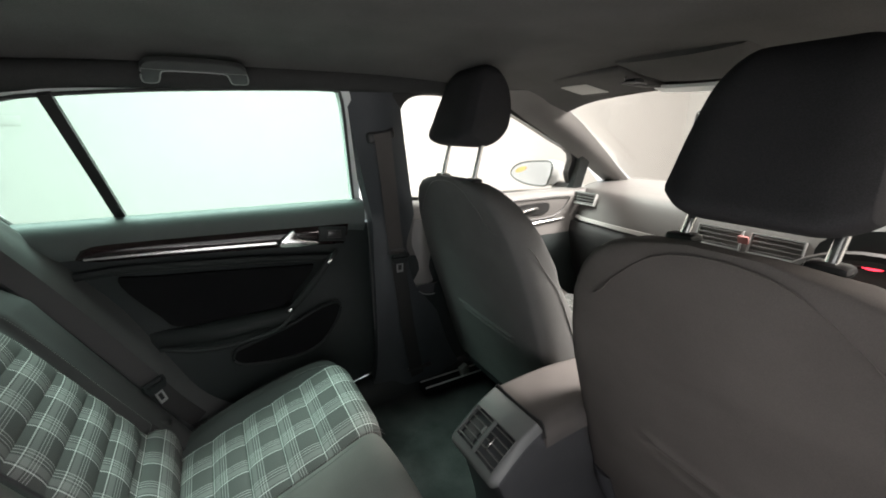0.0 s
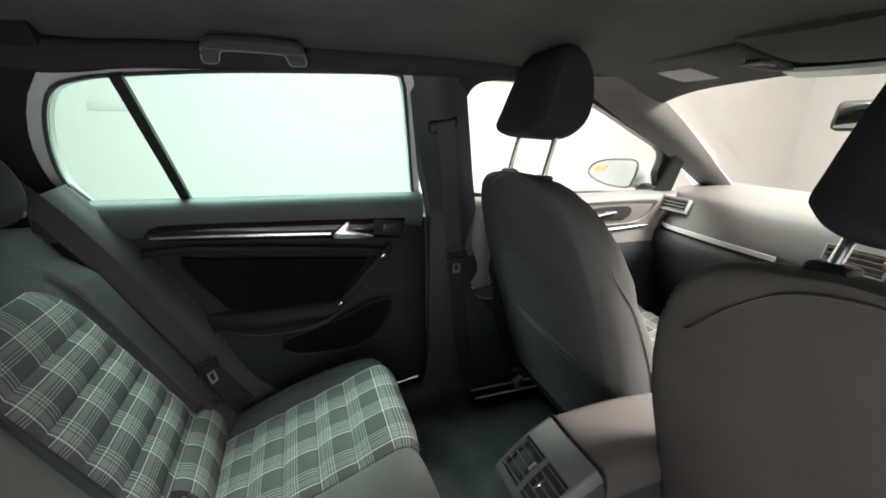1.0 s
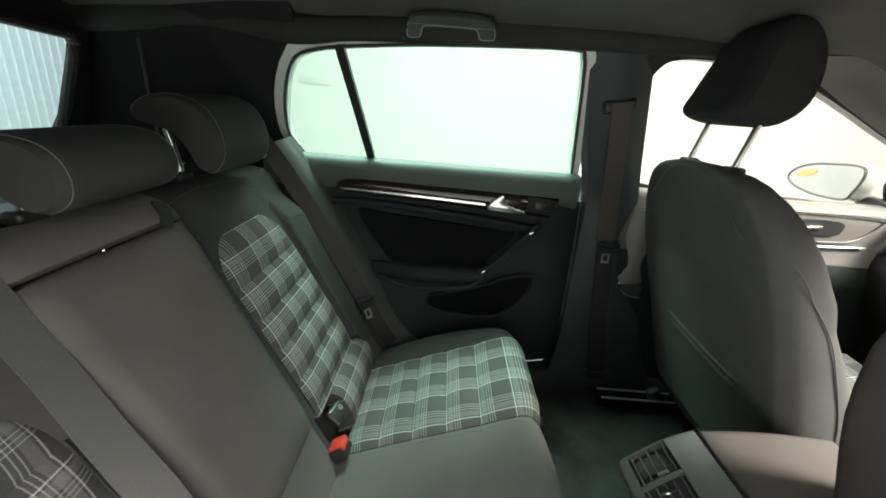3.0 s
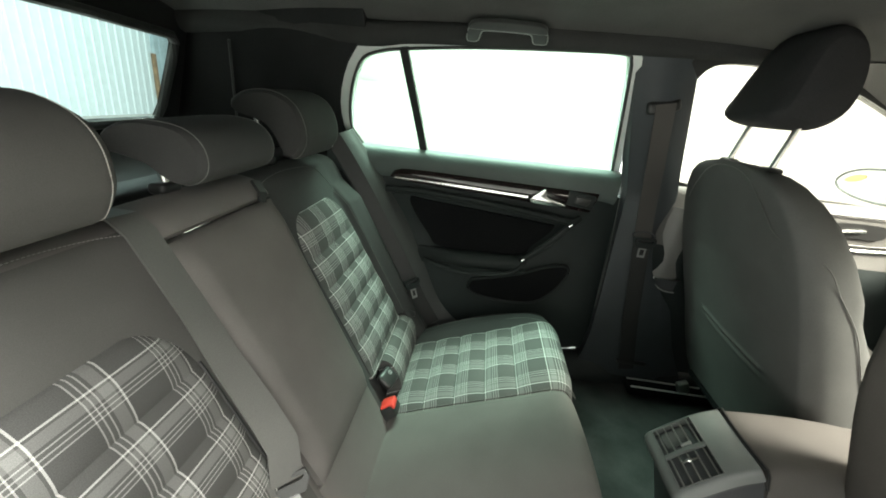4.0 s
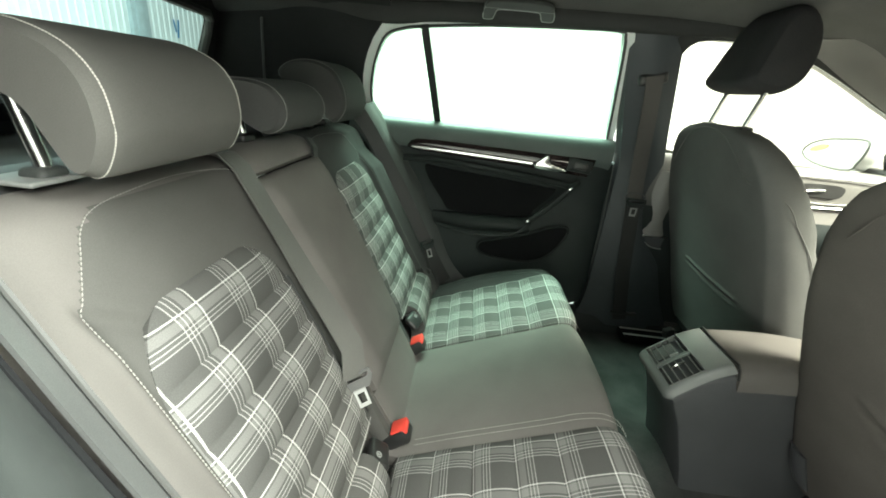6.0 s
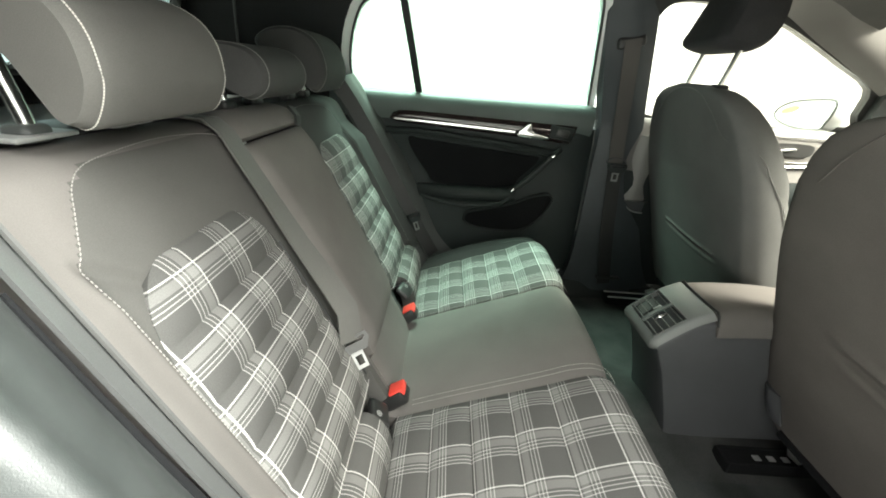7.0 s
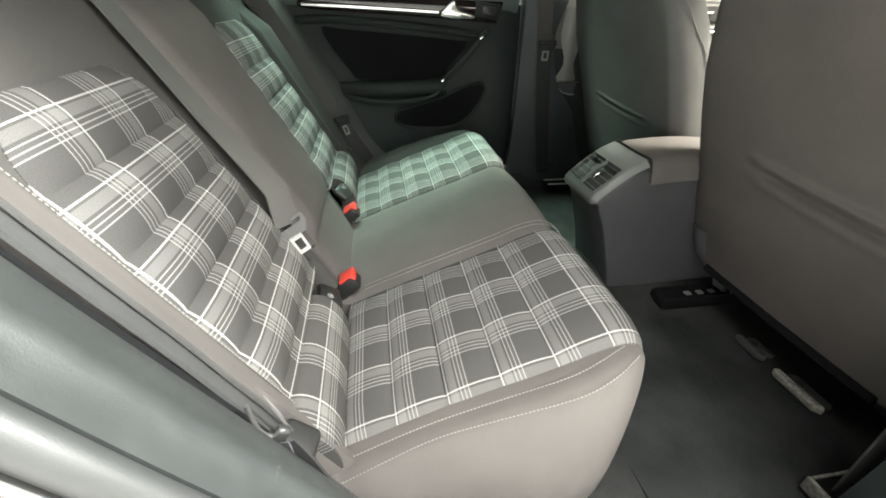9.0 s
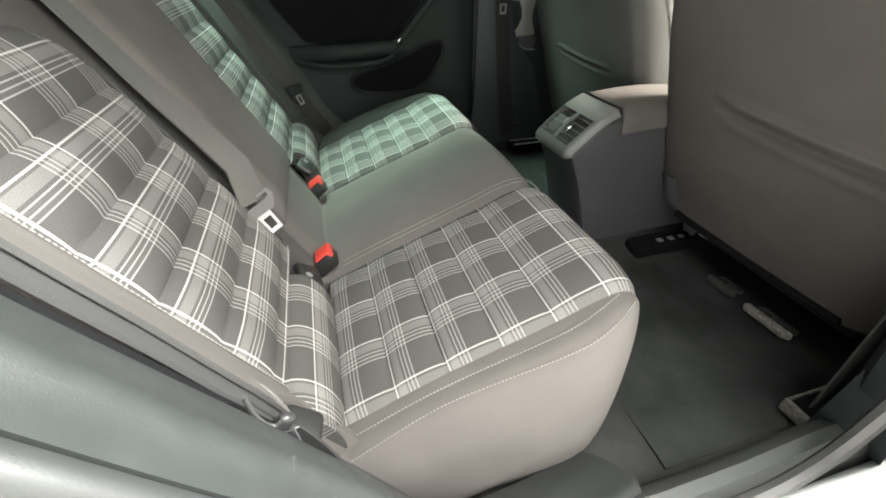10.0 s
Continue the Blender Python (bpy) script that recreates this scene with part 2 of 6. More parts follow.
HEAD_BLACK = surface("black_headrest_cloth", (0.030, 0.030, 0.031), 0.9, grain=0.2, scale=700, stain=0.1, bump=0.2, spec=0.12)
PILLAR_BLACK = surface("black_pillar_cloth", (0.022, 0.0225, 0.023), 0.9, grain=0.25, scale=900, stain=0.1, bump=0.2, spec=0.1)
# door pad whose colour holds the green light from the window
PAD_GREEN_LIT = surface("green_lit_door_pad", (0.078, 0.096, 0.092), 0.5, grain=0.12, scale=900, stain=0.1, bump=0.3, spec=0.4)
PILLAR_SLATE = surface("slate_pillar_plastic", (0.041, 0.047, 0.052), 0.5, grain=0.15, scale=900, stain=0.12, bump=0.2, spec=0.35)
MIRROR_DIM = surface("wing_mirror_glass", (0.66, 0.68, 0.72), 0.12, metal=1.0, stain=0.1)
MIRROR = surface("mirror_glass", (0.20, 0.22, 0.21), 0.05, metal=1.0, stain=0.0)
AMBER_REFLECTION = surface("amber_reflection_paint", (0.60, 0.27, 0.10), 0.3, stain=0.25)
WALL_WHITE = surface("white_booth_wall", (0.42, 0.415, 0.40), 0.8, stain=0.02)
CLADDING = surface("pale_blue_sheet_cladding", (0.74, 0.83, 0.84), 0.5, grain=0.03, scale=30, stain=0.06)
FRAME_BLUE = surface("weathered_grey_blue_frame", (0.42, 0.53, 0.56), 0.6, grain=0.05, scale=30, stain=0.12)
FLOOR_GREY = surface("pale_booth_floor", (0.60, 0.58, 0.55), 0.5, grain=0.08, scale=80, stain=0.1)
RUST = surface("rusty_brown_edge", (0.32, 0.22, 0.13), 0.7, stain=0.3)
BLUE_MARK = surface("blue_tape", (0.05, 0.22, 0.45), 0.6)
SILVER = surface("satin_silver_plastic", (0.55, 0.54, 0.52), 0.3, metal=0.3, stain=0.05)
HAZARD = surface("dull_red_switch", (0.30, 0.12, 0.11), 0.4)
RED_LIGHT = glow("red_dial_light", (1.0, 0.03, 0.05), 4.0)
SCREEN = surface("screen_black", (0.01, 0.01, 0.012), 0.1, stain=0.0)


# ---- mesh helpers ----
def finish(ob, smooth=True, angle=38):
    me = ob.data
    if smooth:
        for p in me.polygons:
            p.use_smooth = True
        me.set_sharp_from_angle(angle=radians(angle))
    return ob


def part(name, bm, material, parent=None, label="", angle=38, fix=True):
    """Links a bmesh as one mesh object under a thing or a part."""
    if fix:
        bmesh.ops.recalc_face_normals(bm, faces=bm.faces)
    me = bpy.data.meshes.new(name)
    bm.to_mesh(me)
    bm.free()
    me.materials.append(material)
    ob = new(name, me)
    ob.parent = parent
    if label:
        ob["label"] = label
    return finish(ob, True, angle)


def thing(name, label, category, group="", kind="", at=(0, 0, 0)):
    ob = new(name)
    ob.empty_display_size = 0.05
    tagged(ob, label, category, group, kind)
    return ob


def rbox(c, size, bevel=0.005, seg=2, rot=(0, 0, 0)):
    """A box with rounded edges round the centre c."""
    bm = bmesh.new()
    bmesh.ops.create_cube(bm, size=1.0)
    bmesh.ops.scale(bm, vec=size, verts=bm.verts)
    if bevel:
        bmesh.ops.bevel(bm, geom=bm.edges[:], offset=min(bevel, min(size) * 0.49), segments=seg, profile=0.5, affect="EDGES")
    bmesh.ops.transform(bm, matrix=pose(*c, *rot), verts=bm.verts)
    return bm


def join(*bms):
    out = bmesh.new()
    for b in bms:
        me = bpy.data.meshes.new("tmp")
        b.to_mesh(me)
        b.free()
        out.from_mesh(me)
        bpy.data.meshes.remove(me)
    return out


def tube(points, radius, n=8, flat=1.0, up=(0, 0, 1), closed=False):
    """A bar swept along points; flat < 1 makes it a flat strap, thin along 'up'. radius may be a list. UV y runs in metres."""
    pts = [Vector(p) for p in points]
    bm = bmesh.new()
    uv = bm.loops.layers.uv.new("UVMap")
    rings, dist, along = [], [], 0.0
    k = len(pts)
    for i, p in enumerate(pts):
        a = pts[i - 1] if (i or closed) else p
        b = pts[(i + 1) % k] if (i < k - 1 or closed) else p
        d = (b - a).normalized()
        u = Vector(up)
        side = d.cross(u)
        if side.length < 1e-4:
            side = d.cross(Vector((1, 0, 0)))
        side.normalize()
        u = side.cross(d).normalized()
        r = radius[i] if isinstance(radius, (list, tuple)) else radius
        rings.append([bm.verts.new(p + side * (r * math.cos(2 * math.pi * j / n)) + u * (r * flat * math.sin(2 * math.pi * j / n))) for j in range(n)])
        if i:
            along += (p - pts[i - 1]).length
        dist.append(along)
    spans = [(i, i + 1) for i in range(k - 1)] + ([(k - 1, 0)] if closed else [])
    for i, i2 in spans:
        for j in range(n):
            f = bm.faces.new((rings[i][j], rings[i][(j + 1) % n], rings[i2][(j + 1) % n], rings[i2][j]))
            for loop, vv in zip(f.loops, (dist[i], dist[i], dist[i2], dist[i2])):
                loop[uv].uv = (j / n, vv)
    if not closed:
        bm.faces.new(rings[0][::-1])
        bm.faces.new(rings[-1])
    return bm


def stitches(points, radius, dash=0.0040, gap=0.0013):
    """A sewn seam: separate short stitches laid along a line."""
    pts = [Vector(p) for p in points]
    total = length(pts)
    bm = bmesh.new()
    n = max(1, int(total / (dash + gap)))
    for i in range(n):
        a = along(pts, (i * (dash + gap)) / total)
        b = along(pts, (i * (dash + gap) + dash) / total)
        d = (b - a).normalized()
        side = d.cross(Vector((0.3, 0.2, 0.9))).normalized()
        top = side.cross(d)
        rings = []
        for p, r in ((a, 0.45), ((a + b) / 2 , 1.0), (b, 0.45)):
            rings.append([bm.verts.new(p + (side * math.cos(k * math.pi / 2) + top * math.sin(k * math.pi / 2)) * radius * r) for k in range(4)])
        for r0, r1 in zip(rings, rings[1:]):
            for k in range(4):
                bm.faces.new((r0[k], r0[(k + 1) % 4], r1[(k + 1) % 4], r1[k]))
        bm.faces.new(rings[0][::-1])
        bm.faces.new(rings[-1])
    bmesh.ops.recalc_face_normals(bm, faces=bm.faces)
    return bm


def strap(points, width, thick, across):
    """A flat band along points, its width along 'across' (each one value, or one for each point)."""
    pts = [Vector(p) for p in points]
    bm = bmesh.new()
    rings = []
    for i, p in enumerate(pts):
        d = (pts[min(i + 1, len(pts) - 1)] - pts[max(i - 1, 0)]).normalized()
        a = Vector(across[i] if isinstance(across, list) else across)
        a = (a - d * a.dot(d)).normalized()
        nrm = d.cross(a).normalized()
        w, h = (width[i] if isinstance(width, list) else width) / 2, thick / 2
        rings.append([bm.verts.new(p + a * sx * w + nrm * sy * h) for sx, sy in ((-1, -1), (1, -1), (1, 1), (-1, 1))])
    for r1, r2 in zip(rings, rings[1:]):
        for j in range(4):
            bm.faces.new((r1[j], r1[(j + 1) % 4], r2[(j + 1) % 4], r2[j]))
    bm.faces.new(rings[0][::-1])
    bm.faces.new(rings[-1])
    return bm


def loft(rings, cap=True, closed=True):
    """A skin over rings of equally many points."""
    bm = bmesh.new()
    vs = [[bm.verts.new(p) for p in r] for r in rings]
    n = len(rings[0])
    for a, b in zip(vs, vs[1:]):
        for j in range(n if closed else n - 1):
            bm.faces.new((a[j], a[(j + 1) % n], b[(j + 1) % n], b[j]))
    if cap:
        bm.faces.new(vs[0][::-1])
        bm.faces.new(vs[-1])
    return bm


def slab(fn, nu, nv, depth, uvfn=None):
    """A thick sheet: fn(u, v) for u, v in 0..1 gives a point; depth is the vector to its back (or a function)."""
    bm = bmesh.new()
    uv = bm.loops.layers.uv.new("UVMap")
    top = [[fn(i / nu, j / nv) for j in range(nv + 1)] for i in range(nu + 1)]
    back = Vector(depth)
    a = [[bm.verts.new(p) for p in row] for row in top]
    b = [[bm.verts.new(Vector(p) + back) for p in row] for row in top]
    coords = {}
    for i in range(nu + 1):
        for j in range(nv + 1):
            c = uvfn(i / nu, j / nv) if uvfn else (i / nu, j / nv)
            coords[a[i][j]] = c
            coords[b[i][j]] = c

    def quad(*q):
        f = bm.faces.new(q)
        for loop in f.loops:
            loop[uv].uv = coords[loop.vert]
    for i in range(nu):
        for j in range(nv):
            quad(a[i][j], a[i + 1][j], a[i + 1][j + 1], a[i][j + 1])
            quad(b[i][j], b[i][j + 1], b[i + 1][j + 1], b[i + 1][j])
    for i in range(nu):
        quad(a[i][0], b[i][0], b[i + 1][0], a[i + 1][0])
        quad(a[i][nv], a[i + 1][nv], b[i + 1][nv], b[i][nv])
    for j in range(nv):
        quad(a[0][j], a[0][j + 1], b[0][j + 1], b[0][j])
        quad(a[nu][j], b[nu][j], b[nu][j + 1], a[nu][j + 1])
    return bm


def prism(poly, depth, bevel=0.0, seg=2):
    """A flat outline (3D points in one plane) given the thickness vector depth."""
    bm = bmesh.new()
    f = bm.faces.new([bm.verts.new(p) for p in poly])
    out = bmesh.ops.extrude_face_region(bm, geom=[f])
    bmesh.ops.translate(bm, vec=depth, verts=[g for g in out["geom"] if isinstance(g, bmesh.types.BMVert)])
    if bevel:
        bmesh.ops.bevel(bm, geom=bm.edges[:], offset=bevel, segments=seg, profile=0.5, affect="EDGES")
    return bm


def ringplate(outer, inner, depth):
    """A plate with a hole: two outlines with equally many points."""
    bm = bmesh.new()
    d = Vector(depth)
    o1, i1 = [bm.verts.new(p) for p in outer], [bm.verts.new(p) for p in inner]
    o2, i2 = [bm.verts.new(Vector(p) + d) for p in outer], [bm.verts.new(Vector(p) + d) for p in inner]
    n = len(outer)
    for j in range(n):
        k = (j + 1) % n
        for q in ((o1[j], o1[k], i1[k], i1[j]), (o2[j], i2[j], i2[k], o2[k]), (o1[j], o2[j], o2[k], o1[k]), (i1[j], i1[k], i2[k], i2[j])):
            bm.faces.new(q)
    return bm


def smoothpath(pts, per=6, closed=False):
    """Points on a smooth curve through pts."""
    pts = [Vector(p) for p in pts]
    n, out = len(pts), []
    for i in range(n if closed else n - 1):
        if closed:
            p0, p1, p2, p3 = pts[i - 1], pts[i], pts[(i + 1) % n], pts[(i + 2) % n]
        else:
            p0, p1, p2, p3 = pts[max(i - 1, 0)], pts[i], pts[i + 1], pts[min(i + 2, n - 1)]
        for k in range(per):
            t = k / per
            out.append(0.5 * ((2 * p1) + (p2 - p0) * t + (2 * p0 - 5 * p1 + 4 * p2 - p3) * t * t + (3 * p1 - p0 - 3 * p2 + p3) * t ** 3))
    if not closed:
        out.append(pts[-1])
    return out


def along(pts, s):
    """The point at the share s of a polyline's length."""
    total = sum((b - a).length for a, b in zip(pts, pts[1:]))
    want = s * total
    for a, b in zip(pts, pts[1:]):
        step = (b - a).length
        if want <= step or b is pts[-1]:
            return a + (b - a) * (want / step if step else 0)
        want -= step


def length(pts):
    return sum((b - a).length for a, b in zip(pts, pts[1:]))


def WX(z):
    """Half width of the cabin side at the height z: the leaning window plane above the belt line."""
    return 0.71 - 0.62 * (z - 1.05) if z > 1.05 else 0.71


# ---- the hall and the booth ----
def wall(name, poly, depth, mat, label):
    return tagged(part(name, prism(poly, depth), mat), label, "wall", kind="structure")


tagged(part("ground", slab(lambda u, v: (-30 + 60 * u, -30 + 60 * v, 0), 2, 2, (0, 0, -0.1)), FLOOR_GREY), "pale smooth hall floor under the car", "floor", kind="structure")
wall("wall_west", [(-3.4, -1.9, 0), (-3.4, 7, 0), (-3.4, 7, 5), (-3.4, -1.9, 5)], (-0.1, 0, 0), WALL_WHITE, "plain white photo booth wall")
tagged(part("wall_sign", rbox((-3.398, -0.97, 1.335), (0.004, 0.30, 0.065), 0.001), surface("faint_grey_print", (0.39, 0.385, 0.37), 0.8, stain=0.04)), "faint grey sign on the white booth wall", "sign")
wall("wall_north", [(-3.4, 7.0, 0), (5, 7.0, 0), (5, 7.0, 5), (-3.4, 7.0, 5)], (0, 0.1, 0), WALL_WHITE, "plain warm white photo booth wall")

# unseen wall and ceiling, added to close the hall and block world light
wall("wall_east", [(5.0, -9.0, 0), (5.0, 7, 0), (5.0, 7, 5), (5.0, -9.0, 5)], (0.1, 0, 0), WALL_WHITE, "unseen plain white wall added beyond the open door")
tagged(part("hall_ceiling", prism([(-14, -9.2, 5.0), (5.1, -9.2, 5.0), (5.1, 7.1, 5.0), (-14, 7.1, 5.0)], (0, 0, 0.1)), WALL_WHITE), "unseen plain white ceiling added over the hall", "ceiling", kind="structure")


def cladding_wall():
    """Ribbed sheet cladding behind the car, with a grey-blue post and a second ribbed bay beside it."""
    w = thing("wall_south", "pale ribbed metal sheet cladding of the hall", "wall", kind="structure")
    for name, x, end in (("cladding", -10.6, 3.0), ("bay_cladding", -19.8, -11.25)):
        pts = []
        while x < end:
            for dx, dy in ((0, 0), (0.165, 0), (0.178, 0.030), (0.200, 0.030), (0.213, 0)):
                pts.append((x + dx, -9.0 + dy))
            x += 0.22
        part(name, loft([[(a, b, -0.05) for a, b in pts], [(a, b, 5.0) for a, b in pts]], cap=False, closed=False), CLADDING, w, fix=False)
    part("backing", prism([(-20, -9.06, 0), (3, -9.06, 0), (3, -9.06, 5), (-20, -9.06, 5)], (0, -0.05, 0)), CLADDING, w)
    part("post", rbox((-10.90, -9.0, 2.5), (0.62, 0.2, 5.0), 0.02), FRAME_BLUE, w, "grey-blue steel post")
    part("post_flange", rbox((-10.90, -8.89, 2.5), (0.30, 0.03, 5.0), 0.008), FRAME_BLUE, w)
    part("edge_strip", rbox((-10.56, -8.93, 0.95), (0.08, 0.10, 1.2), 0.01), RUST, w, "rusty brown edge strip")
    part("tape", join(rbox((-12.42, -8.95, 2.05), (0.06, 0.02, 0.50), 0.005, rot=(0, -10, 0)), rbox((-12.28, -8.95, 2.12), (0.05, 0.02, 0.34), 0.005, rot=(0, 14, 0))), BLUE_MARK, w, "blue tape marks")


cladding_wall()


# ---- car shell ----
def headliner_z(x, y):
    a = abs(x)
    side = 0.028 * max(0.0, (a - 0.36) / 0.19) ** 2
    return 1.452 - 0.02 * (x / 0.4) ** 2 - side - 0.11 * max(0, (y - 0.6)) ** 2 - 0.10 * max(0, -y - 0.1) ** 2


def roof_half(y):
    return 0.55 + 0.13 * max(0.0, -y - 0.1) / 0.66


def headliner():
    tagged(part("ceiling", slab(lambda u, v: ((2 * u - 1) * roof_half(-0.76 + 2.14 * v), -0.76 + 2.14 * v, headliner_z((2 * u - 1) * 0.55, -0.76 + 2.14 * v)), 36, 40, (0, 0, 0.02)), LINER),
           "dark charcoal cloth roof lining", "headliner", kind="structure")
    tagged(part("roof_panel", slab(lambda u, v: (-0.60 + 1.20 * u, -0.85 + 2.25 * v, headliner_z(-0.55 + 1.10 * u, -0.74 + 2.12 * v) + 0.04), 24, 30, (0, 0, 0.012)), PAINT),
           "pale painted car roof panel", "roof", kind="structure")
    for s in (-1, 1):
        path = [(s * 0.640, -0.80, 1.385), (s * 0.600, -0.4, 1.385), (s * 0.540, -0.1, 1.366), (s * 0.522, 0.1, 1.378), (s * 0.512, 0.6, 1.394), (s * 0.515, 1.0, 1.400), (s * 0.530, 1.28, 1.365)]
        sizes = [0.060 - 0.033 * min(1, k / 15) for k in range(37)]
        tagged(part("roof_rail", tube(smoothpath(path), sizes, 12), RAIL_SHADED), "roof side rail above the doors with shade put into its colour", "roof rail", kind="structure")


headliner()


def floor():
    def fz(x, y):
        tunnel = 0.06 * max(0.0, 1 - (abs(x) / 0.22) ** 2) ** 2
        rise = 0.10 * max(0.0, (y - 1.2) / 0.6) ** 2 + 0.015 * max(0.0, (0.46 - y) / 0.4) ** 2
        return 0.325 + tunnel + rise + 0.003 * math.sin(31 * x + 17 * y)
    tagged(part("floor", slab(lambda u, v: (-0.66 + 1.32 * u, -0.1 + 2.1 * v, fz(-0.66 + 1.32 * u, -0.1 + 2.1 * v)), 50, 60, (0, 0, -0.05)), CARPET),
           "worn black footwell carpet", "carpet", kind="structure")
    mat = thing("floor_mat", "black rubber-backed carpet mat in the rear footwell", "floor mat")
    part("mat", slab(lambda u, v: (0.20 + 0.440 * u, 0.50 + 0.06 * min(1, 1.5 * u) ** 2 + (0.48 - 0.06 * min(1, 1.5 * u) ** 2) * v, fz(0.20 + 0.440 * u, 0.50 + 0.48 * v) + 0.003), 24, 16, (0, 0, -0.006)), MAT, mat)
    for s in (-1, 1):
        sill = thing("sill", "dark plastic door sill trim with a seal", "door sill", kind="structure")
        prof = [(0.622, 0.325), (0.637, 0.365), (0.655, 0.385), (0.675, 0.39), (0.70, 0.385), (0.715, 0.36), (0.72, 0.30), (0.622, 0.28)]
        if s > 0:
            prof[:4] = [(0.650, 0.325), (0.659, 0.352), (0.668, 0.376), (0.684, 0.388)]
        ys = [0.10, 0.3, 0.5, 0.62, 0.70, 0.76, 1.0, 1.7]
        up = [0.05, 0.01, 0, 0.005, 0.02, 0.03, 0.005, 0]
        part("sill_cover", loft([[(s * x, y, z + (h if z > 0.33 else 0)) for x, z in prof] for y, h in zip(ys, up)]), PLASTIC_SOFT if s > 0 else PLASTIC, sill)
        part("outer_sill", rbox((s * 0.775, 0.8, 0.29), (0.11, 2.3, 0.15), 0.03, 3), PAINT, sill, "pale painted body sill")
        part("seal", tube(smoothpath([(s * 0.725, -0.05, 0.62), (s * 0.725, 0.12, 0.47), (s * 0.725, 0.3, 0.395), (s * 0.725, 0.58, 0.385), (s * 0.722, 0.70, 0.43), (s * 0.72, 0.735, 0.55), (s * 0.715, 0.73, 0.8), (s * 0.71, 0.70, 1.06)]), 0.011, 8), RUBBER, sill, "black rubber door seal")


floor()


def seat_frame_close():
    """Plain closing panels of the body: tailgate, parcel shelf, boot, bulkhead, outer flanks."""
    tagged(part("bulkhead", prism([(-0.75, 2.05, 0.2), (0.75, 2.05, 0.2), (0.75, 2.05, 1.05), (-0.75, 2.05, 1.05)], (0, 0.04, 0)), PLASTIC_BLACK), "black front bulkhead behind the dashboard", "bulkhead", kind="structure")
    tagged(part("tailgate_panel", prism([(-0.70, -0.83, 0.35), (0.70, -0.83, 0.35), (0.66, -0.80, 1.075), (-0.66, -0.80, 1.075)], (0, -0.05, 0)), PLASTIC), "dark tailgate lining below the rear window", "tailgate", kind="structure")
    shelf = thing("parcel_shelf", "black parcel shelf behind the rear seats", "parcel shelf")
    part("panel", rbox((0, -0.58, 0.985), (1.16, 0.40, 0.025), 0.008), PLASTIC_BLACK, shelf)
    tagged(part("boot_floor", rbox((0, -0.5, 0.45), (1.3, 0.62, 0.04), 0.01), CARPET), "black boot carpet", "boot floor", kind="structure")


seat_frame_close()


# never in view; added so its pale paint throws light up to the lining
def bonnet():
    def top(u, v):
        x, y = -0.72 + 1.44 * u, 2.11 + 1.0 * v
        return Vector((x, y, 0.995 - 0.10 * v - 0.10 * v ** 3 - 0.05 * (x / 0.72) ** 4))
    b = thing("bonnet", "unseen pale car bonnet added to bounce light onto the roof lining", "bonnet", kind="structure")
    part("panel", slab(top, 20, 16, (0, 0, -0.02)), PAINT, b)
    part("scuttle", rbox((0, 2.08, 0.985), (1.40, 0.09, 0.03), 0.01), PLASTIC_BLACK, b, "black scuttle panel")


bonnet()


def glass_pane(name, pts, mat, label, depth=(0.004, 0, 0)):
    ob = part(name, prism(pts, depth), mat)
    return tagged(ob, label, "window", kind="structure")


def on_side(s, y, z, off=0.0):
    """A point on the cabin's side window plane; off: inwards."""
    return Vector((s * (WX(z) - off), y, z))


DOOR_RIM = [(-0.165, 1.05), (-0.184, 1.11), (-0.176, 1.18), (-0.15, 1.255), (-0.115, 1.305), (-0.06, 1.325), (0.0, 1.334), (0.12, 1.346), (0.227, 1.354),
            (0.40, 1.363), (0.555, 1.368), (0.578, 1.355), (0.590, 1.32), (0.612, 1.23), (0.636, 1.13), (0.656, 1.047)]
DOOR_OUT = [(-0.205, 1.05), (-0.228, 1.12), (-0.218, 1.20), (-0.185, 1.28), (-0.14, 1.335), (-0.07, 1.355), (0.0, 1.364), (0.12, 1.376), (0.227, 1.384),
            (0.40, 1.391), (0.555, 1.392), (0.598, 1.375), (0.617, 1.325), (0.640, 1.235), (0.663, 1.135), (0.680, 1.047)]


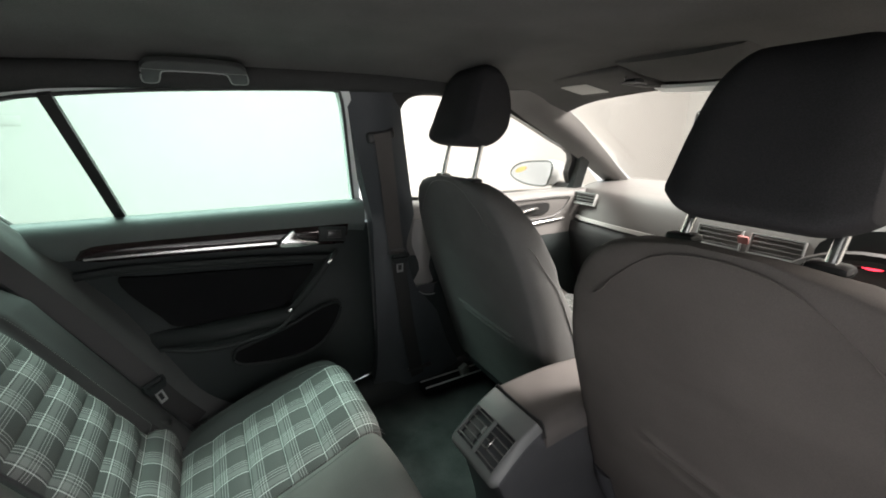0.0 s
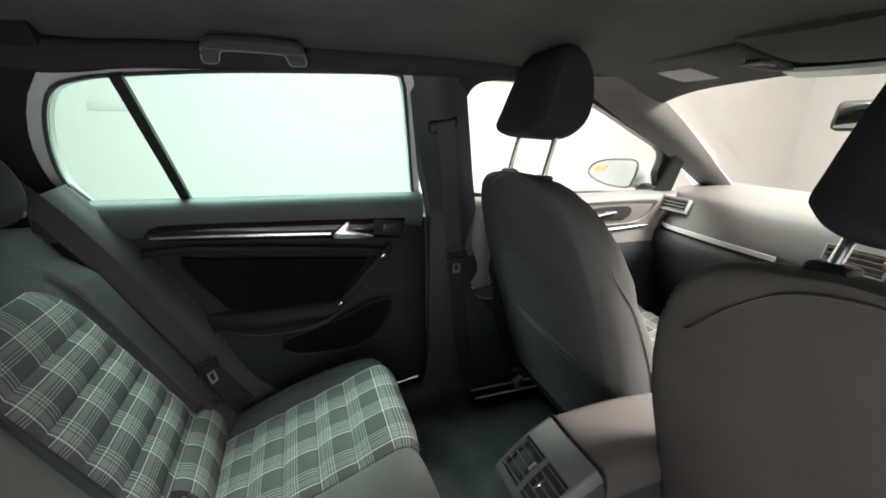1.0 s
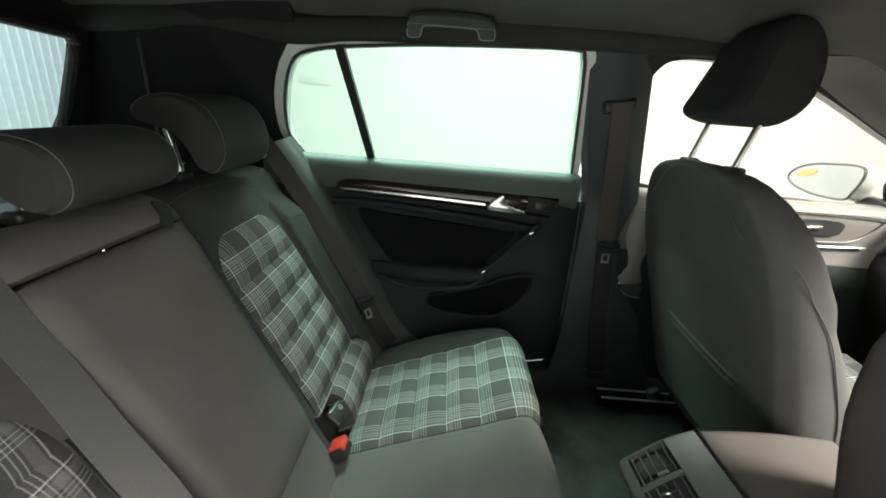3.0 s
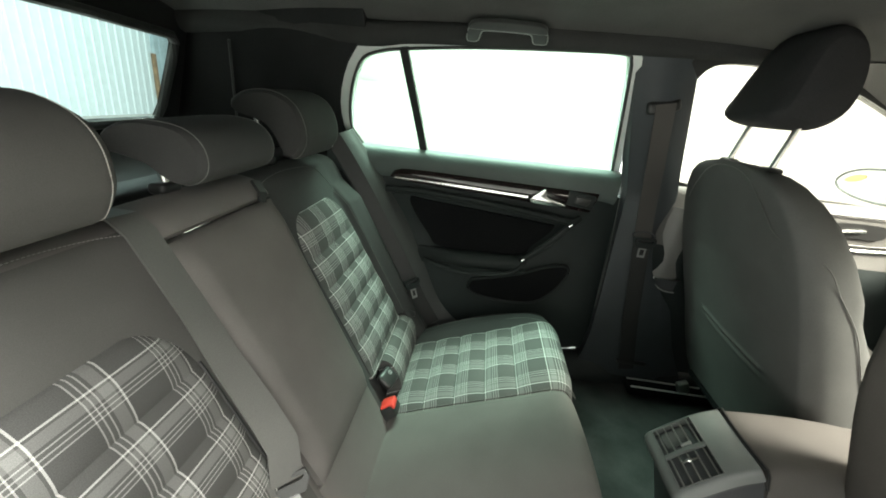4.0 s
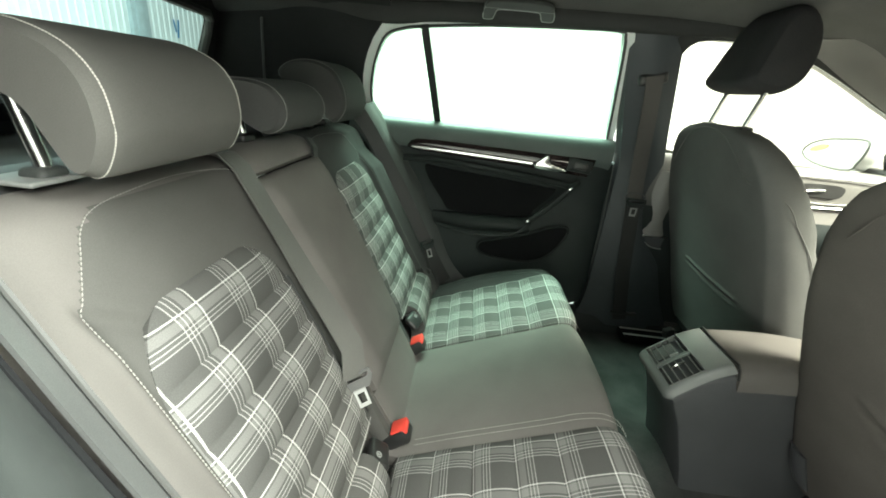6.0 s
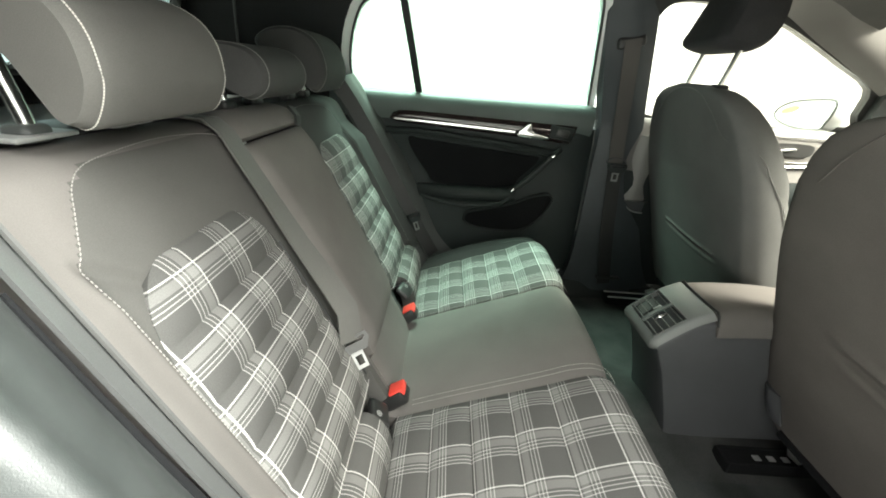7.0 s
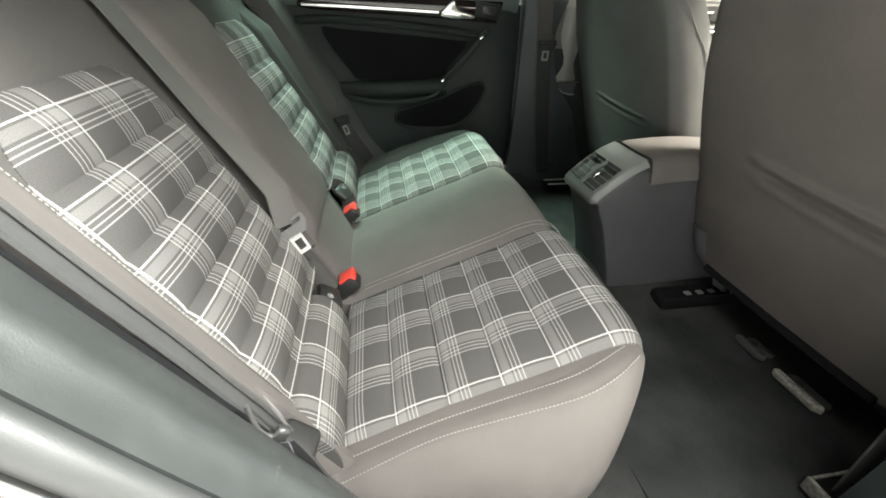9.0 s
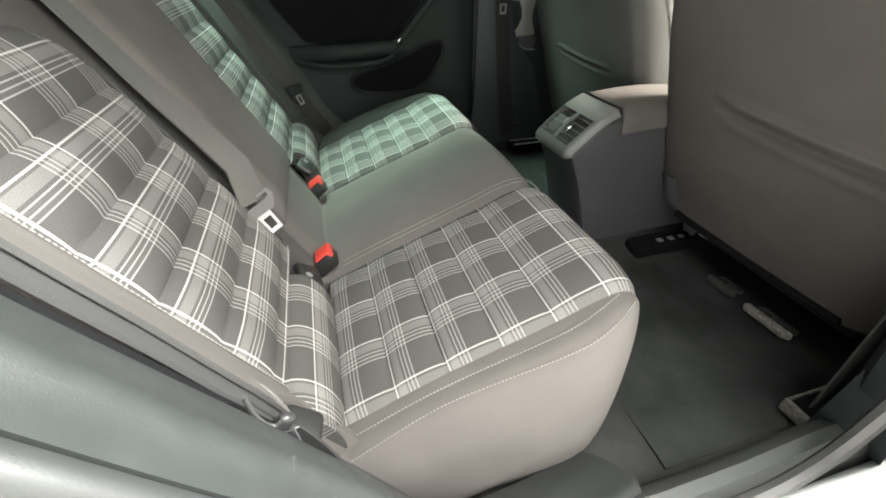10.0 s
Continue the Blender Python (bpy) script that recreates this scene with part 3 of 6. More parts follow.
def rear_door():
    """The closed rear side door with its lining, frame and glass."""
    s = -1
    door = thing("door_1", "closed rear car door with a dark grey lining and gloss black trim", "car door", kind="structure")
    edge_in = [(p.y, p.z) for p in smoothpath([(0, y, z) for y, z in DOOR_RIM], 3)]
    edge_out = [(p.y, p.z) for p in smoothpath([(0, y, z) for y, z in DOOR_OUT], 3)]
    rim = [on_side(s, y, z, -0.01) for y, z in edge_in]
    out = [on_side(s, y, z, -0.01) for y, z in edge_out]
    part("window_frame", ringplate(out, rim, (-0.03, 0, 0)), FRAME_GREY, door, "pale painted door window frame", angle=30)
    # rubber run round the glass
    inner = [on_side(s, y, z, 0.0) for y, z in edge_in]
    part("window_seal", tube([Vector(p) for p in inner], 0.0045, 6), RUBBER, door, "black rubber window seal")
    part("division_bar", strap([on_side(s, 0.050, 1.052, 0.004), on_side(s, 0.03, 1.17, 0.004), on_side(s, 0.0, 1.336, 0.004)], 0.022, 0.014, (0, 1, 0)), PLASTIC_BLACK, door, "black window division bar")
    pane = part("pane", prism([on_side(s, y, z, -0.014) for y, z in edge_in], (-0.004, 0, 0)), GLASS_REAR, door, "green-tinted door glass")
    # belt line pad: rolls over from the glass to the lining

    def pad(u, v):
        y = -0.26 + 0.935 * u
        prof = smoothpath([(-0.712, 0, 1.056), (-0.695, 0, 1.060), (-0.672, 0, 1.050), (-0.660, 0, 1.022), (-0.662, 0, 0.985), (-0.668, 0, 0.97)], 5)
        p = along(prof, v)
        return Vector((p.x, y, p.z))
    part("belt_pad", slab(pad, 24, 16, (-0.03, 0, -0.03)), PAD_GREEN_LIT, door, "soft dark upper door pad with green window light put into its colour")
    # main lining
    def lining(u, v):
        y, z = -0.26 + 0.965 * u, 0.42 + 0.56 * v
        x = -0.672 - 0.012 * math.exp(-((z - 0.83) / 0.07) ** 2) + 0.010 * math.exp(-((z - 0.55) / 0.10) ** 2)
        front = max(0.0, (y - 0.60) / 0.105)
        return Vector((x - 0.02 * front ** 2, y, z))
    part("lining", slab(lining, 40, 40, (-0.05, 0, 0)), DOOR_DARK, door)
    # dark cloth insert above the arm rest
    edge = smoothpath([(-0.664, 0.02, 0.90), (-0.664, 0.10, 0.90), (-0.664, 0.45, 0.872), (-0.664, 0.50, 0.86), (-0.664, 0.44, 0.79), (-0.664, 0.395, 0.752), (-0.664, 0.15, 0.745), (-0.664, 0.09, 0.79)], 5, True)
    part("cloth_insert", prism(edge, (-0.012, 0, 0)), DEEP_BLACK, door, "near-black cloth insert")
    # gloss trim band
    top = smoothpath([(0, -0.048, 0.972), (0, -0.03, 0.996), (0, 0.03, 1.003), (0, 0.25, 1.000), (0, 0.45, 0.996), (0, 0.62, 0.992)], 5)
    bot = smoothpath([(0, -0.046, 0.967), (0, -0.02, 0.958), (0, 0.03, 0.955), (0, 0.25, 0.945), (0, 0.45, 0.935), (0, 0.60, 0.925)], 5)

    def band(u, v):
        a, b = along(top, u), along(bot, u)
        p = a.lerp(b, v)
        return Vector((-0.652 - 0.012 * (2 * v - 1) ** 2, p.y, p.z))
    part("trim_band", slab(band, 30, 8, (-0.012, 0, 0)), GLOSS_BLACK, door, "gloss black decor band")
    part("chrome_strip", strap([(-0.6515, -0.032, 0.969), (-0.6515, 0.1, 0.966), (-0.6515, 0.25, 0.961), (-0.6515, 0.40, 0.955)], 0.006, 0.004, (0, 0, 1)), CHROME, door, "thin chrome strip")
    part("lower_strip", tube(smoothpath([(-0.665, -0.06, 0.925), (-0.662, 0.05, 0.93), (-0.660, 0.25, 0.918), (-0.660, 0.45, 0.90), (-0.662, 0.56, 0.885)]), 0.012, 8), PLASTIC, door)
    lever = part("release_lever", prism(smoothpath([(-0.652, 0.405, 0.950), (-0.648, 0.440, 0.985), (-0.648, 0.452, 0.986), (-0.650, 0.462, 0.962), (-0.652, 0.515, 0.948), (-0.652, 0.512, 0.938), (-0.652, 0.43, 0.940)], 3, True), (0.014, 0, 0), 0.003), CHROME, door, "polished chrome release lever")
    part("switch_panel", rbox((-0.661, 0.566, 0.962), (0.02, 0.088, 0.046), 0.006, rot=(-6, 0, 0)), PLASTIC, door, "black switch panel")
    part("window_switch", rbox((-0.652, 0.570, 0.962), (0.008, 0.045, 0.024), 0.003, rot=(-6, 0, 0)), PLASTIC_BLACK, door)
    pull = part("pull_handle", tube(smoothpath([(-0.655, 0.575, 0.905), (-0.638, 0.545, 0.882), (-0.628, 0.50, 0.832), (-0.632, 0.44, 0.768), (-0.640, 0.405, 0.742)]), 0.0105, 8, flat=0.8, up=(1, 0, 0)), PLASTIC, door, "slanting dark pull handle")
    part("end_cap", rbox((-0.632, 0.545, 0.884), (0.016, 0.018, 0.008), 0.003, rot=(40, 0, 0)), CHROME, pull, "chrome end cap")
    part("end_cap", rbox((-0.628, 0.415, 0.750), (0.016, 0.016, 0.008), 0.003, rot=(40, 0, 0)), CHROME, pull, "chrome end cap")

    def rest(u, v):
        y = 0.06 + 0.37 * u
        a = math.pi * v
        w = 0.056 * min(1, 0.10 + 2.2 * u, 1.2 - u * 0.4)
        return Vector((-0.672 + w * math.sin(a) ** 0.7, y, 0.712 + 0.012 * u + 0.028 * math.cos(a)))
    part("arm_rest", slab(rest, 20, 14, (-0.01, 0, 0)), PLASTIC, door, "padded dark arm rest")
    part("rest_edge", tube(smoothpath([(-0.645, 0.08, 0.70), (-0.622, 0.18, 0.682), (-0.616, 0.30, 0.685), (-0.622, 0.38, 0.700), (-0.634, 0.42, 0.735)]), 0.007, 8), PLASTIC, door)
    # flat sheet, its black standing in for the shade inside the pocket
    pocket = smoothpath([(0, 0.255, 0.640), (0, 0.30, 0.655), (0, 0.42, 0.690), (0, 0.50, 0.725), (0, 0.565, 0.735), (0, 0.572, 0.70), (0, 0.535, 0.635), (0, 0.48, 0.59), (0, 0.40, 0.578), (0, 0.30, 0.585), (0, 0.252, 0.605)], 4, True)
    part("pocket_shade", prism([(-0.654, p.y, p.z) for p in pocket], (-0.006, 0, 0)), DEEP_BLACK, door, "flat black sheet for the shade inside the storage pocket")
    part("pocket_rim", tube([(-0.653, p.y, p.z) for p in pocket], 0.005, 6, closed=True), PLASTIC, door)
    part("door_seal", tube([(-0.646, 0.676, 1.02), (-0.652, 0.688, 0.80), (-0.658, 0.690, 0.60)], 0.0010, 6), SLAT_GREY, door, "bright edge line beside the pillar")
    part("outer_skin", slab(lambda u, v: Vector((-0.80 - 0.03 * math.sin(math.pi * v), -0.25 + 0.94 * u, 0.30 + 0.74 * v)), 4, 8, (-0.01, 0, 0)), PAINT, door, "pale painted outer skin")
    return door


rear_door()


def front_door(s):
    door = thing("door_2" if s < 0 else "door_3", "closed front car door with a grey lining and a dark handle recess", "car door", kind="structure")
    low_rim = [(0.838, 1.05), (0.80, 1.14), (0.772, 1.23), (0.757, 1.30), (0.765, 1.345), (0.80, 1.366), (0.88, 1.370), (1.0, 1.362), (1.12, 1.338), (1.23, 1.304), (1.40, 1.243), (1.555, 1.183), (1.60, 1.10), (1.645, 1.032), (1.40, 1.035), (1.10, 1.04)]
    low_out = [(0.80, 1.035), (0.76, 1.14), (0.735, 1.23), (0.72, 1.31), (0.735, 1.37), (0.79, 1.395), (0.88, 1.400), (1.0, 1.392), (1.13, 1.366), (1.245, 1.332), (1.415, 1.270), (1.59, 1.20), (1.63, 1.10), (1.68, 1.01), (1.40, 1.01), (1.10, 1.015)]
    rim = [(p.y, p.z) for p in smoothpath([(0, y, z) for y, z in low_rim], 3, True)]
    out = [(p.y, p.z + (0.02 if p.z > 1.33 else 0)) for p in smoothpath([(0, y, z) for y, z in low_out], 3, True)]
    part("window_frame", ringplate([on_side(s, y, z, -0.01) for y, z in out], [on_side(s, y, z, -0.01) for y, z in rim], (s * 0.03, 0, 0)), PLASTIC_BLACK, door, "dark window frame", angle=30)
    pane = part("pane", prism([on_side(s, y, z, -0.016) for y, z in rim], (s * 0.004, 0, 0)), GLASS_FRONT, door, "clear door glass")
    tri = [(1.655, 1.150), (1.685, 1.030), (1.86, 1.030)]
    part("quarter_pane", prism([on_side(s, y, z, -0.016) for y, z in tri], (s * 0.004, 0, 0)), GLASS_FRONT, door, "small triangular quarter glass")
    part("quarter_bar", strap([on_side(s, 1.61, 1.21, 0), on_side(s, 1.665, 1.02, 0)], 0.05, 0.03, (0, 1, 0)), PLASTIC, door, "dark quarter window bar")

    def pad(u, v):
        prof = smoothpath([(-0.712, 0, 1.030), (-0.690, 0, 1.036), (-0.668, 0, 1.026), (-0.658, 0, 0.99), (-0.664, 0, 0.90), (-0.65, 0, 0.80), (-0.67, 0, 0.68), (-0.655, 0, 0.33)], 4)
        p = along(prof, v)
        return Vector((-s * p.x, 0.79 + 0.92 * u, p.z))
    part("lining", slab(lambda u, v: pad(u, 0.30 * v), 16, 14, (s * 0.04, 0, 0)), DASH, door, "grey soft upper door lining")
    part("lower_lining", slab(lambda u, v: pad(u, 0.302 + 0.698 * v), 16, 20, (s * 0.04, 0, 0)), DOOR_DARK, door, "dark lower door lining")
    part("outer_skin", slab(lambda u, v: Vector((s * (0.80 + 0.03 * math.sin(math.pi * v)), 0.70 + 1.15 * u, 0.30 + 0.72 * v)), 4, 8, (s * 0.01, 0, 0)), PAINT, door, "pale painted outer skin")
    part("kick_panel", rbox((s * 0.69, 1.875, 0.66), (0.06, 0.36, 0.74), 0.008), PLASTIC_BLACK, door, "black footwell side panel")
    if s > 0:
        return
    # flat plate, coloured black where the handle recess sits
    part("handle_recess", prism(smoothpath([(-0.652, 1.30, 0.985), (-0.652, 1.45, 0.99), (-0.652, 1.47, 0.965), (-0.652, 1.44, 0.945), (-0.652, 1.30, 0.955)], 3, True), (-0.01, 0, 0)), PLASTIC_BLACK, door, "flat black plate at the handle recess")
    part("release_lever", rbox((-0.648, 1.36, 0.965), (0.012, 0.085, 0.012), 0.004, rot=(8, 0, 0)), CHROME, door, "chrome release lever")
    part("trim_line", tube(smoothpath([(-0.652, 1.05, 1.008), (-0.650, 1.3, 1.012), (-0.650, 1.55, 1.010), (-0.655, 1.58, 0.99), (-0.655, 1.50, 0.93), (-0.655, 1.3, 0.925)]), 0.003, 6), PLASTIC_BLACK, door)
    part("chrome_strip", tube([(-0.652, 1.1, 0.905), (-0.650, 1.35, 0.907), (-0.655, 1.56, 0.915)], 0.005, 6), CHROME, door, "chrome strip")
    grip = part("pull_grip", slab(lambda u, v: Vector((-0.662 + 0.016 * math.sin(math.pi * u), 0.838 + 0.085 * u + 0.006 * v * (1 - u), 0.742 + 0.235 * v)), 10, 12, (-0.02, 0, 0)), SLAT_PALE, door, "pale grey pull grip")
    part("end_cap", rbox((-0.648, 0.886, 0.741), (0.016, 0.090, 0.007), 0.003), CHROME, grip, "chrome end cap")
    part("cup", slab(lambda u, v: Vector((-0.650 - 0.01 * v, 0.842 + 0.083 * u, 0.737 - 0.042 * v * (1 - (1 - u) ** 3))), 12, 6, (-0.01, 0, 0)), PLASTIC_MID, grip, "dark grip cup")
    part("cup_rim", tube([(-0.648, 0.840 + 0.083 * k / 12, 0.737 - 0.042 * (1 - (1 - k / 12) ** 3)) for k in range(13)], 0.0025, 6), SLAT_GREY, grip, "pale cup rim")
    # exterior mirror
    m = thing("wing_mirror", "pale painted wing mirror with an amber reflection outside the front window", "wing mirror")
    low = [(-1.075, 1.074), (-1.043, 1.108), (-0.973, 1.132), (-0.873, 1.144), (-0.795, 1.147), (-0.771, 1.132), (-0.776, 1.089), (-0.789, 1.061), (-0.811, 1.030), (-0.915, 1.024), (-1.001, 1.033), (-1.055, 1.050)]
    edge = smoothpath([(x, 1.60, z) for x, z in low], 4, True)
    mid = Vector((-0.91, 1.60, 1.085))
    rings = [[mid + (p - mid) * sc + Vector((0.10 * max(0, dy) * (dy > 0.03), dy, 0)) for p in edge] for dy, sc in ((-0.006, 0.985), (0.0, 1.0), (0.025, 1.01), (0.06, 0.92), (0.09, 0.70), (0.105, 0.35))]
    part("shell", loft(rings), SHELL_SHADED, m)
    part("mirror_glass", prism([mid + (p - mid) * 0.90 + Vector((0, -0.0075, 0)) for p in edge], (0, 0.001, 0)), MIRROR_DIM, m, "mirror glass")
    part("mirror_rim", tube([mid + (p - mid) * 0.945 + Vector((0, -0.006, 0)) for p in edge], 0.0045, 6, closed=True), PLASTIC_SOFT, m, "grey rim")
    # amber patch painted on the glass as the reflection it shows
    part("mirror_reflection", prism([Vector((-0.988 + 0.040 * math.cos(a), 1.5915, 1.094 + 0.012 * math.sin(a) + 0.30 * 0.040 * math.cos(a))) for a in [2 * math.pi * i / 20 for i in range(20)]], (0, -0.002, 0)), AMBER_REFLECTION, m, "amber patch painted as a reflection in the glass")
    part("mount", rbox((-0.765, 1.66, 1.035), (0.12, 0.05, 0.035), 0.012), PLASTIC_BLACK, m)


front_door(-1)
# this second door is out of view, added to close the cabin against light
front_door(1)


def pillars():
    for s in (-1, 1):
        b = thing("pillar_b", "dark grey plastic pillar trim between the side doors", "pillar trim", kind="structure")
        def bp(u, v):
            z = 0.36 + 1.06 * v
            lo, hi = (0.695, 0.845) if z < 1.0 else (0.695 - 0.10 * (z - 1.0) / 0.36, 0.845 - 0.095 * (z - 1.0) / 0.36)
            if z < 0.55:
                k = ((0.55 - z) / 0.19) ** 2
                lo, hi = lo - (0.03 if s < 0 else 0) * k, hi + 0.10 * k
            if s > 0 and z < 0.62:
                lo += 0.080 * ((0.62 - z) / 0.227) ** 1.3
                hi = max(hi, lo + 0.06)
            if s < 0 and z < 1.0:
                hi = float(np.interp(z, [0.36, 0.42, 0.49, 0.63, 0.71, 0.745, 0.82, 0.90, 1.0], [1.04, 1.01, 0.976, 0.931, 0.868, 0.842, 0.820, 0.812, 0.845]))
            y = lo + (hi - lo) * u
            x = 0.655 - 0.02 * math.sin(math.pi * u) if z < 1.0 else (0.655 - 0.02 * math.sin(math.pi * u)) - 0.33 * (z - 1.0)
            return Vector((s * x + (0.02 if s > 0 else 0.007 if z < 1.0 else 0.007 * max(0.0, 1 - (z - 1.0) / 0.1)), y + (0.055 * (1 - u) if s > 0 else 0), z))
        # the far pillar is coloured lighter and bluer than the near one
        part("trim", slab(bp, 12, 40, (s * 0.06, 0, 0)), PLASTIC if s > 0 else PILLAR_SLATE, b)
        c = thing("pillar_c", "black rear pillar trim beside the rear window", "pillar trim", kind="structure")
        def cp(u, v):
            z = 1.0 + 0.44 * v
            y0 = float(np.interp(z, [p[1] for p in DOOR_OUT[:7]], [p[0] for p in DOOR_OUT[:7]]))
            y0 = min(y0 + 0.012, -0.10)
            y = y0 + (float(np.interp(z, [1.0, 1.43], [-0.80, -0.672])) - y0) * u
            far = 0.672 - 0.12 * (z - 1.05)
            return Vector((s * ((WX(z) - 0.002) * (1 - u) + far * u - 0.012 * math.sin(math.pi * u)), y, z))
        part("trim", slab(cp, 14, 12, (s * 0.05, 0, 0)), PILLAR_BLACK, c)
        part("joint", tube([(s * 0.662, -0.56, 1.05), (s * 0.622, -0.54, 1.18), (s * 0.585, -0.52, 1.32)], 0.004, 6), PLASTIC_SOFT, c)
        a = thing("pillar_a", "grey cloth-covered windscreen pillar", "pillar trim", kind="structure")
        outer = smoothpath([(0.500, 1.02, 1.385), (0.522, 1.12, 1.350), (0.552, 1.235, 1.304), (0.592, 1.40, 1.243), (0.632, 1.56, 1.180), (0.672, 1.72, 1.112), (0.71, 1.88, 1.04)], 5)
        inner = smoothpath([(0.43, 1.24, 1.395), (0.465, 1.30, 1.380), (0.50, 1.36, 1.357), (0.53, 1.50, 1.290), (0.565, 1.65, 1.212), (0.60, 1.80, 1.130), (0.635, 1.95, 1.05)], 5)
        def ap(u, v):
            p, q = along(outer, v), along(inner, v)
            m = p.lerp(q, u) + Vector((-0.018, -0.018, 0.0)) * math.sin(math.pi * u)
            return Vector((s * m.x, m.y, m.z))
        part("trim", slab(ap, 10, 30, (s * 0.03, 0.02, 0.01)), DASH, a)
        # quarter lining beside the rear backrest, up to the door seal
        q = thing("quarter_trim", "smooth dark grey side trim between the rear seat and the door", "side trim", kind="structure")
        e1 = smoothpath([(0.60, -0.205, 1.09), (0.610, -0.120, 0.95), (0.613, -0.050, 0.818), (0.614, 0.006, 0.728), (0.616, 0.074, 0.56), (0.622, 0.13, 0.47), (0.63, 0.20, 0.41)], 6)
        if s > 0:
            e1 = smoothpath([(0.598, -0.205, 1.09), (0.604, -0.128, 0.95), (0.607, -0.058, 0.822), (0.608, -0.003, 0.725), (0.609, 0.038, 0.655), (0.612, 0.088, 0.565), (0.618, 0.135, 0.47), (0.63, 0.20, 0.41)] + [(0.616, 0.30, 0.378), (0.600, 0.385, 0.360), (0.590, 0.437, 0.352)], 6)
        e2 = smoothpath([(0.690, -0.185, 1.10), (0.712, -0.065, 0.94), (0.718, 0.007, 0.828), (0.718, 0.058, 0.741), (0.718, 0.135, 0.62), (0.718, 0.22, 0.51), (0.715, 0.33, 0.42)] + ([(0.712, 0.40, 0.398), (0.704, 0.44, 0.390), (0.690, 0.470, 0.385)] if s > 0 else []), 6)
        def qp(u, v):
            p, q = along(e1, v), along(e2, v)
            m = p.lerp(q, u) + Vector((-0.006, 0.012, 0.006)) * math.sin(math.pi * u) + Vector((-0.1, 0.8, 0.6)) * (0.005 * math.exp(-((u - 0.72) / 0.10) ** 2))
            return Vector((s * m.x, m.y, m.z))
        # near panel darker and scuffed, far panel lighter and plain
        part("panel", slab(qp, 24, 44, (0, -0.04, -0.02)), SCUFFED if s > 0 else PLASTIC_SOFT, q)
        if s > 0:
            # black strip laid along the panel edge to act as the shaded gap
            GAP0, GAP1 = 0.13, 0.50
            gap = [along(e1, GAP0 + (GAP1 - GAP0) * k / 30) + Vector((-0.002, 0.000, 0.001)) for k in range(31)]
            part("gap_shade", strap(gap, [0.004 + 0.012 * (k / 30) ** 1.3 for k in range(31)], 0.002, (0.9, 0.30, 0.16)), DEEP_BLACK, q, "black strip for the shaded gap beside the seat")
            part("ridge", tube([Vector((p.x + 0.008, p.y - 0.010, p.z - 0.008)) for p in e2], 0.0125, 12), TRIM_GREY, q, "rounded grey edge of the side trim")
            part("seal", tube([Vector((p.x + 0.020, p.y - 0.023, p.z - 0.016)) for p in e2], 0.006, 8), RUBBER, q, "black rubber door seal")
            part("flange", slab(lambda u, v: along(e2, v) + Vector((0.020 + 0.040 * u, -0.028 - 0.05 * u, -0.018 - 0.03 * u)), 4, 30, (0, -0.01, -0.01)), TRIM_GREY, q)
            part("flange_lip", tube([Vector((p.x + 0.036, p.y - 0.044, p.z - 0.026)) for p in e2], 0.009, 8), PLASTIC_SOFT, q)
        else:
            part("seal", tube([Vector((s * (p.x + 0.004), p.y - 0.004, p.z - 0.004)) for p in e2], 0.010, 8), RUBBER, q, "black rubber door seal")
        part("outer_flank", slab(lambda u, v: Vector((s * (0.80 + 0.03 * math.sin(math.pi * v)), -0.86 + 0.56 * u + 0.40 * u * (1 - v), 0.30 + 0.74 * v)), 4, 8, (s * 0.01, 0, 0)), PAINT, q, "pale painted body flank")
        part("outer_pillar", slab(lambda u, v: on_side(s, -0.70 + 0.46 * u + 0.03 * v, 1.04 + 0.26 * v, -0.08), 4, 6, (s * 0.01, 0, 0)), PAINT, q, "pale painted rear pillar")


pillars()


def screens():
    low = [(-0.590, -0.775, 1.12), (-0.575, -0.788, 1.08), (-0.55, -0.792, 1.07), (0.55, -0.792, 1.07), (0.575, -0.788, 1.08), (0.590, -0.775, 1.12),
           (0.594, -0.725, 1.262), (0.592, -0.712, 1.298), (0.575, -0.706, 1.316), (0.30, -0.700, 1.330), (0.0, -0.697, 1.338), (-0.30, -0.700, 1.330), (-0.575, -0.706, 1.316), (-0.592, -0.712, 1.298), (-0.594, -0.725, 1.262)]
    w = low
    glass_pane("window_1", w, GLASS_BACK, "green-tinted rear window of the tailgate", (0, -0.004, 0))
    rim = thing("tailgate_frame", "dark grey frame round the rear window", "window frame", kind="structure")
    part("frame_ring", ringplate([(-0.80, -0.775, 1.12), (-0.80, -0.80, 1.05), (-0.70, -0.81, 1.02), (0.70, -0.81, 1.02), (0.80, -0.80, 1.05), (0.80, -0.775, 1.12), (0.80, -0.725, 1.262), (0.79, -0.70, 1.36), (0.76, -0.67, 1.43),
        (0.30, -0.67, 1.45), (0.0, -0.67, 1.46), (-0.30, -0.67, 1.45), (-0.76, -0.67, 1.43), (-0.79, -0.70, 1.36), (-0.80, -0.725, 1.262)], w, (0, 0.02, 0.0)), PILLAR_BLACK, rim)
    part("frame_edge", tube([Vector(p) + Vector((0, 0.02, 0)) for p in w], 0.013, 8, closed=True), PLASTIC_SOFT, rim, "paler moulded frame edge")
    f = [(-0.70, 2.04, 1.055), (0.70, 2.04, 1.055), (0.54, 1.345, 1.385), (-0.54, 1.345, 1.385)]
    glass_pane("window_2", f, GLASS_FRONT, "clear windscreen", (0, 0.004, 0.004))
    part("header", rbox((0, 1.352, 1.396), (1.06, 0.07, 0.03), 0.01), LINER, rim)


screens()


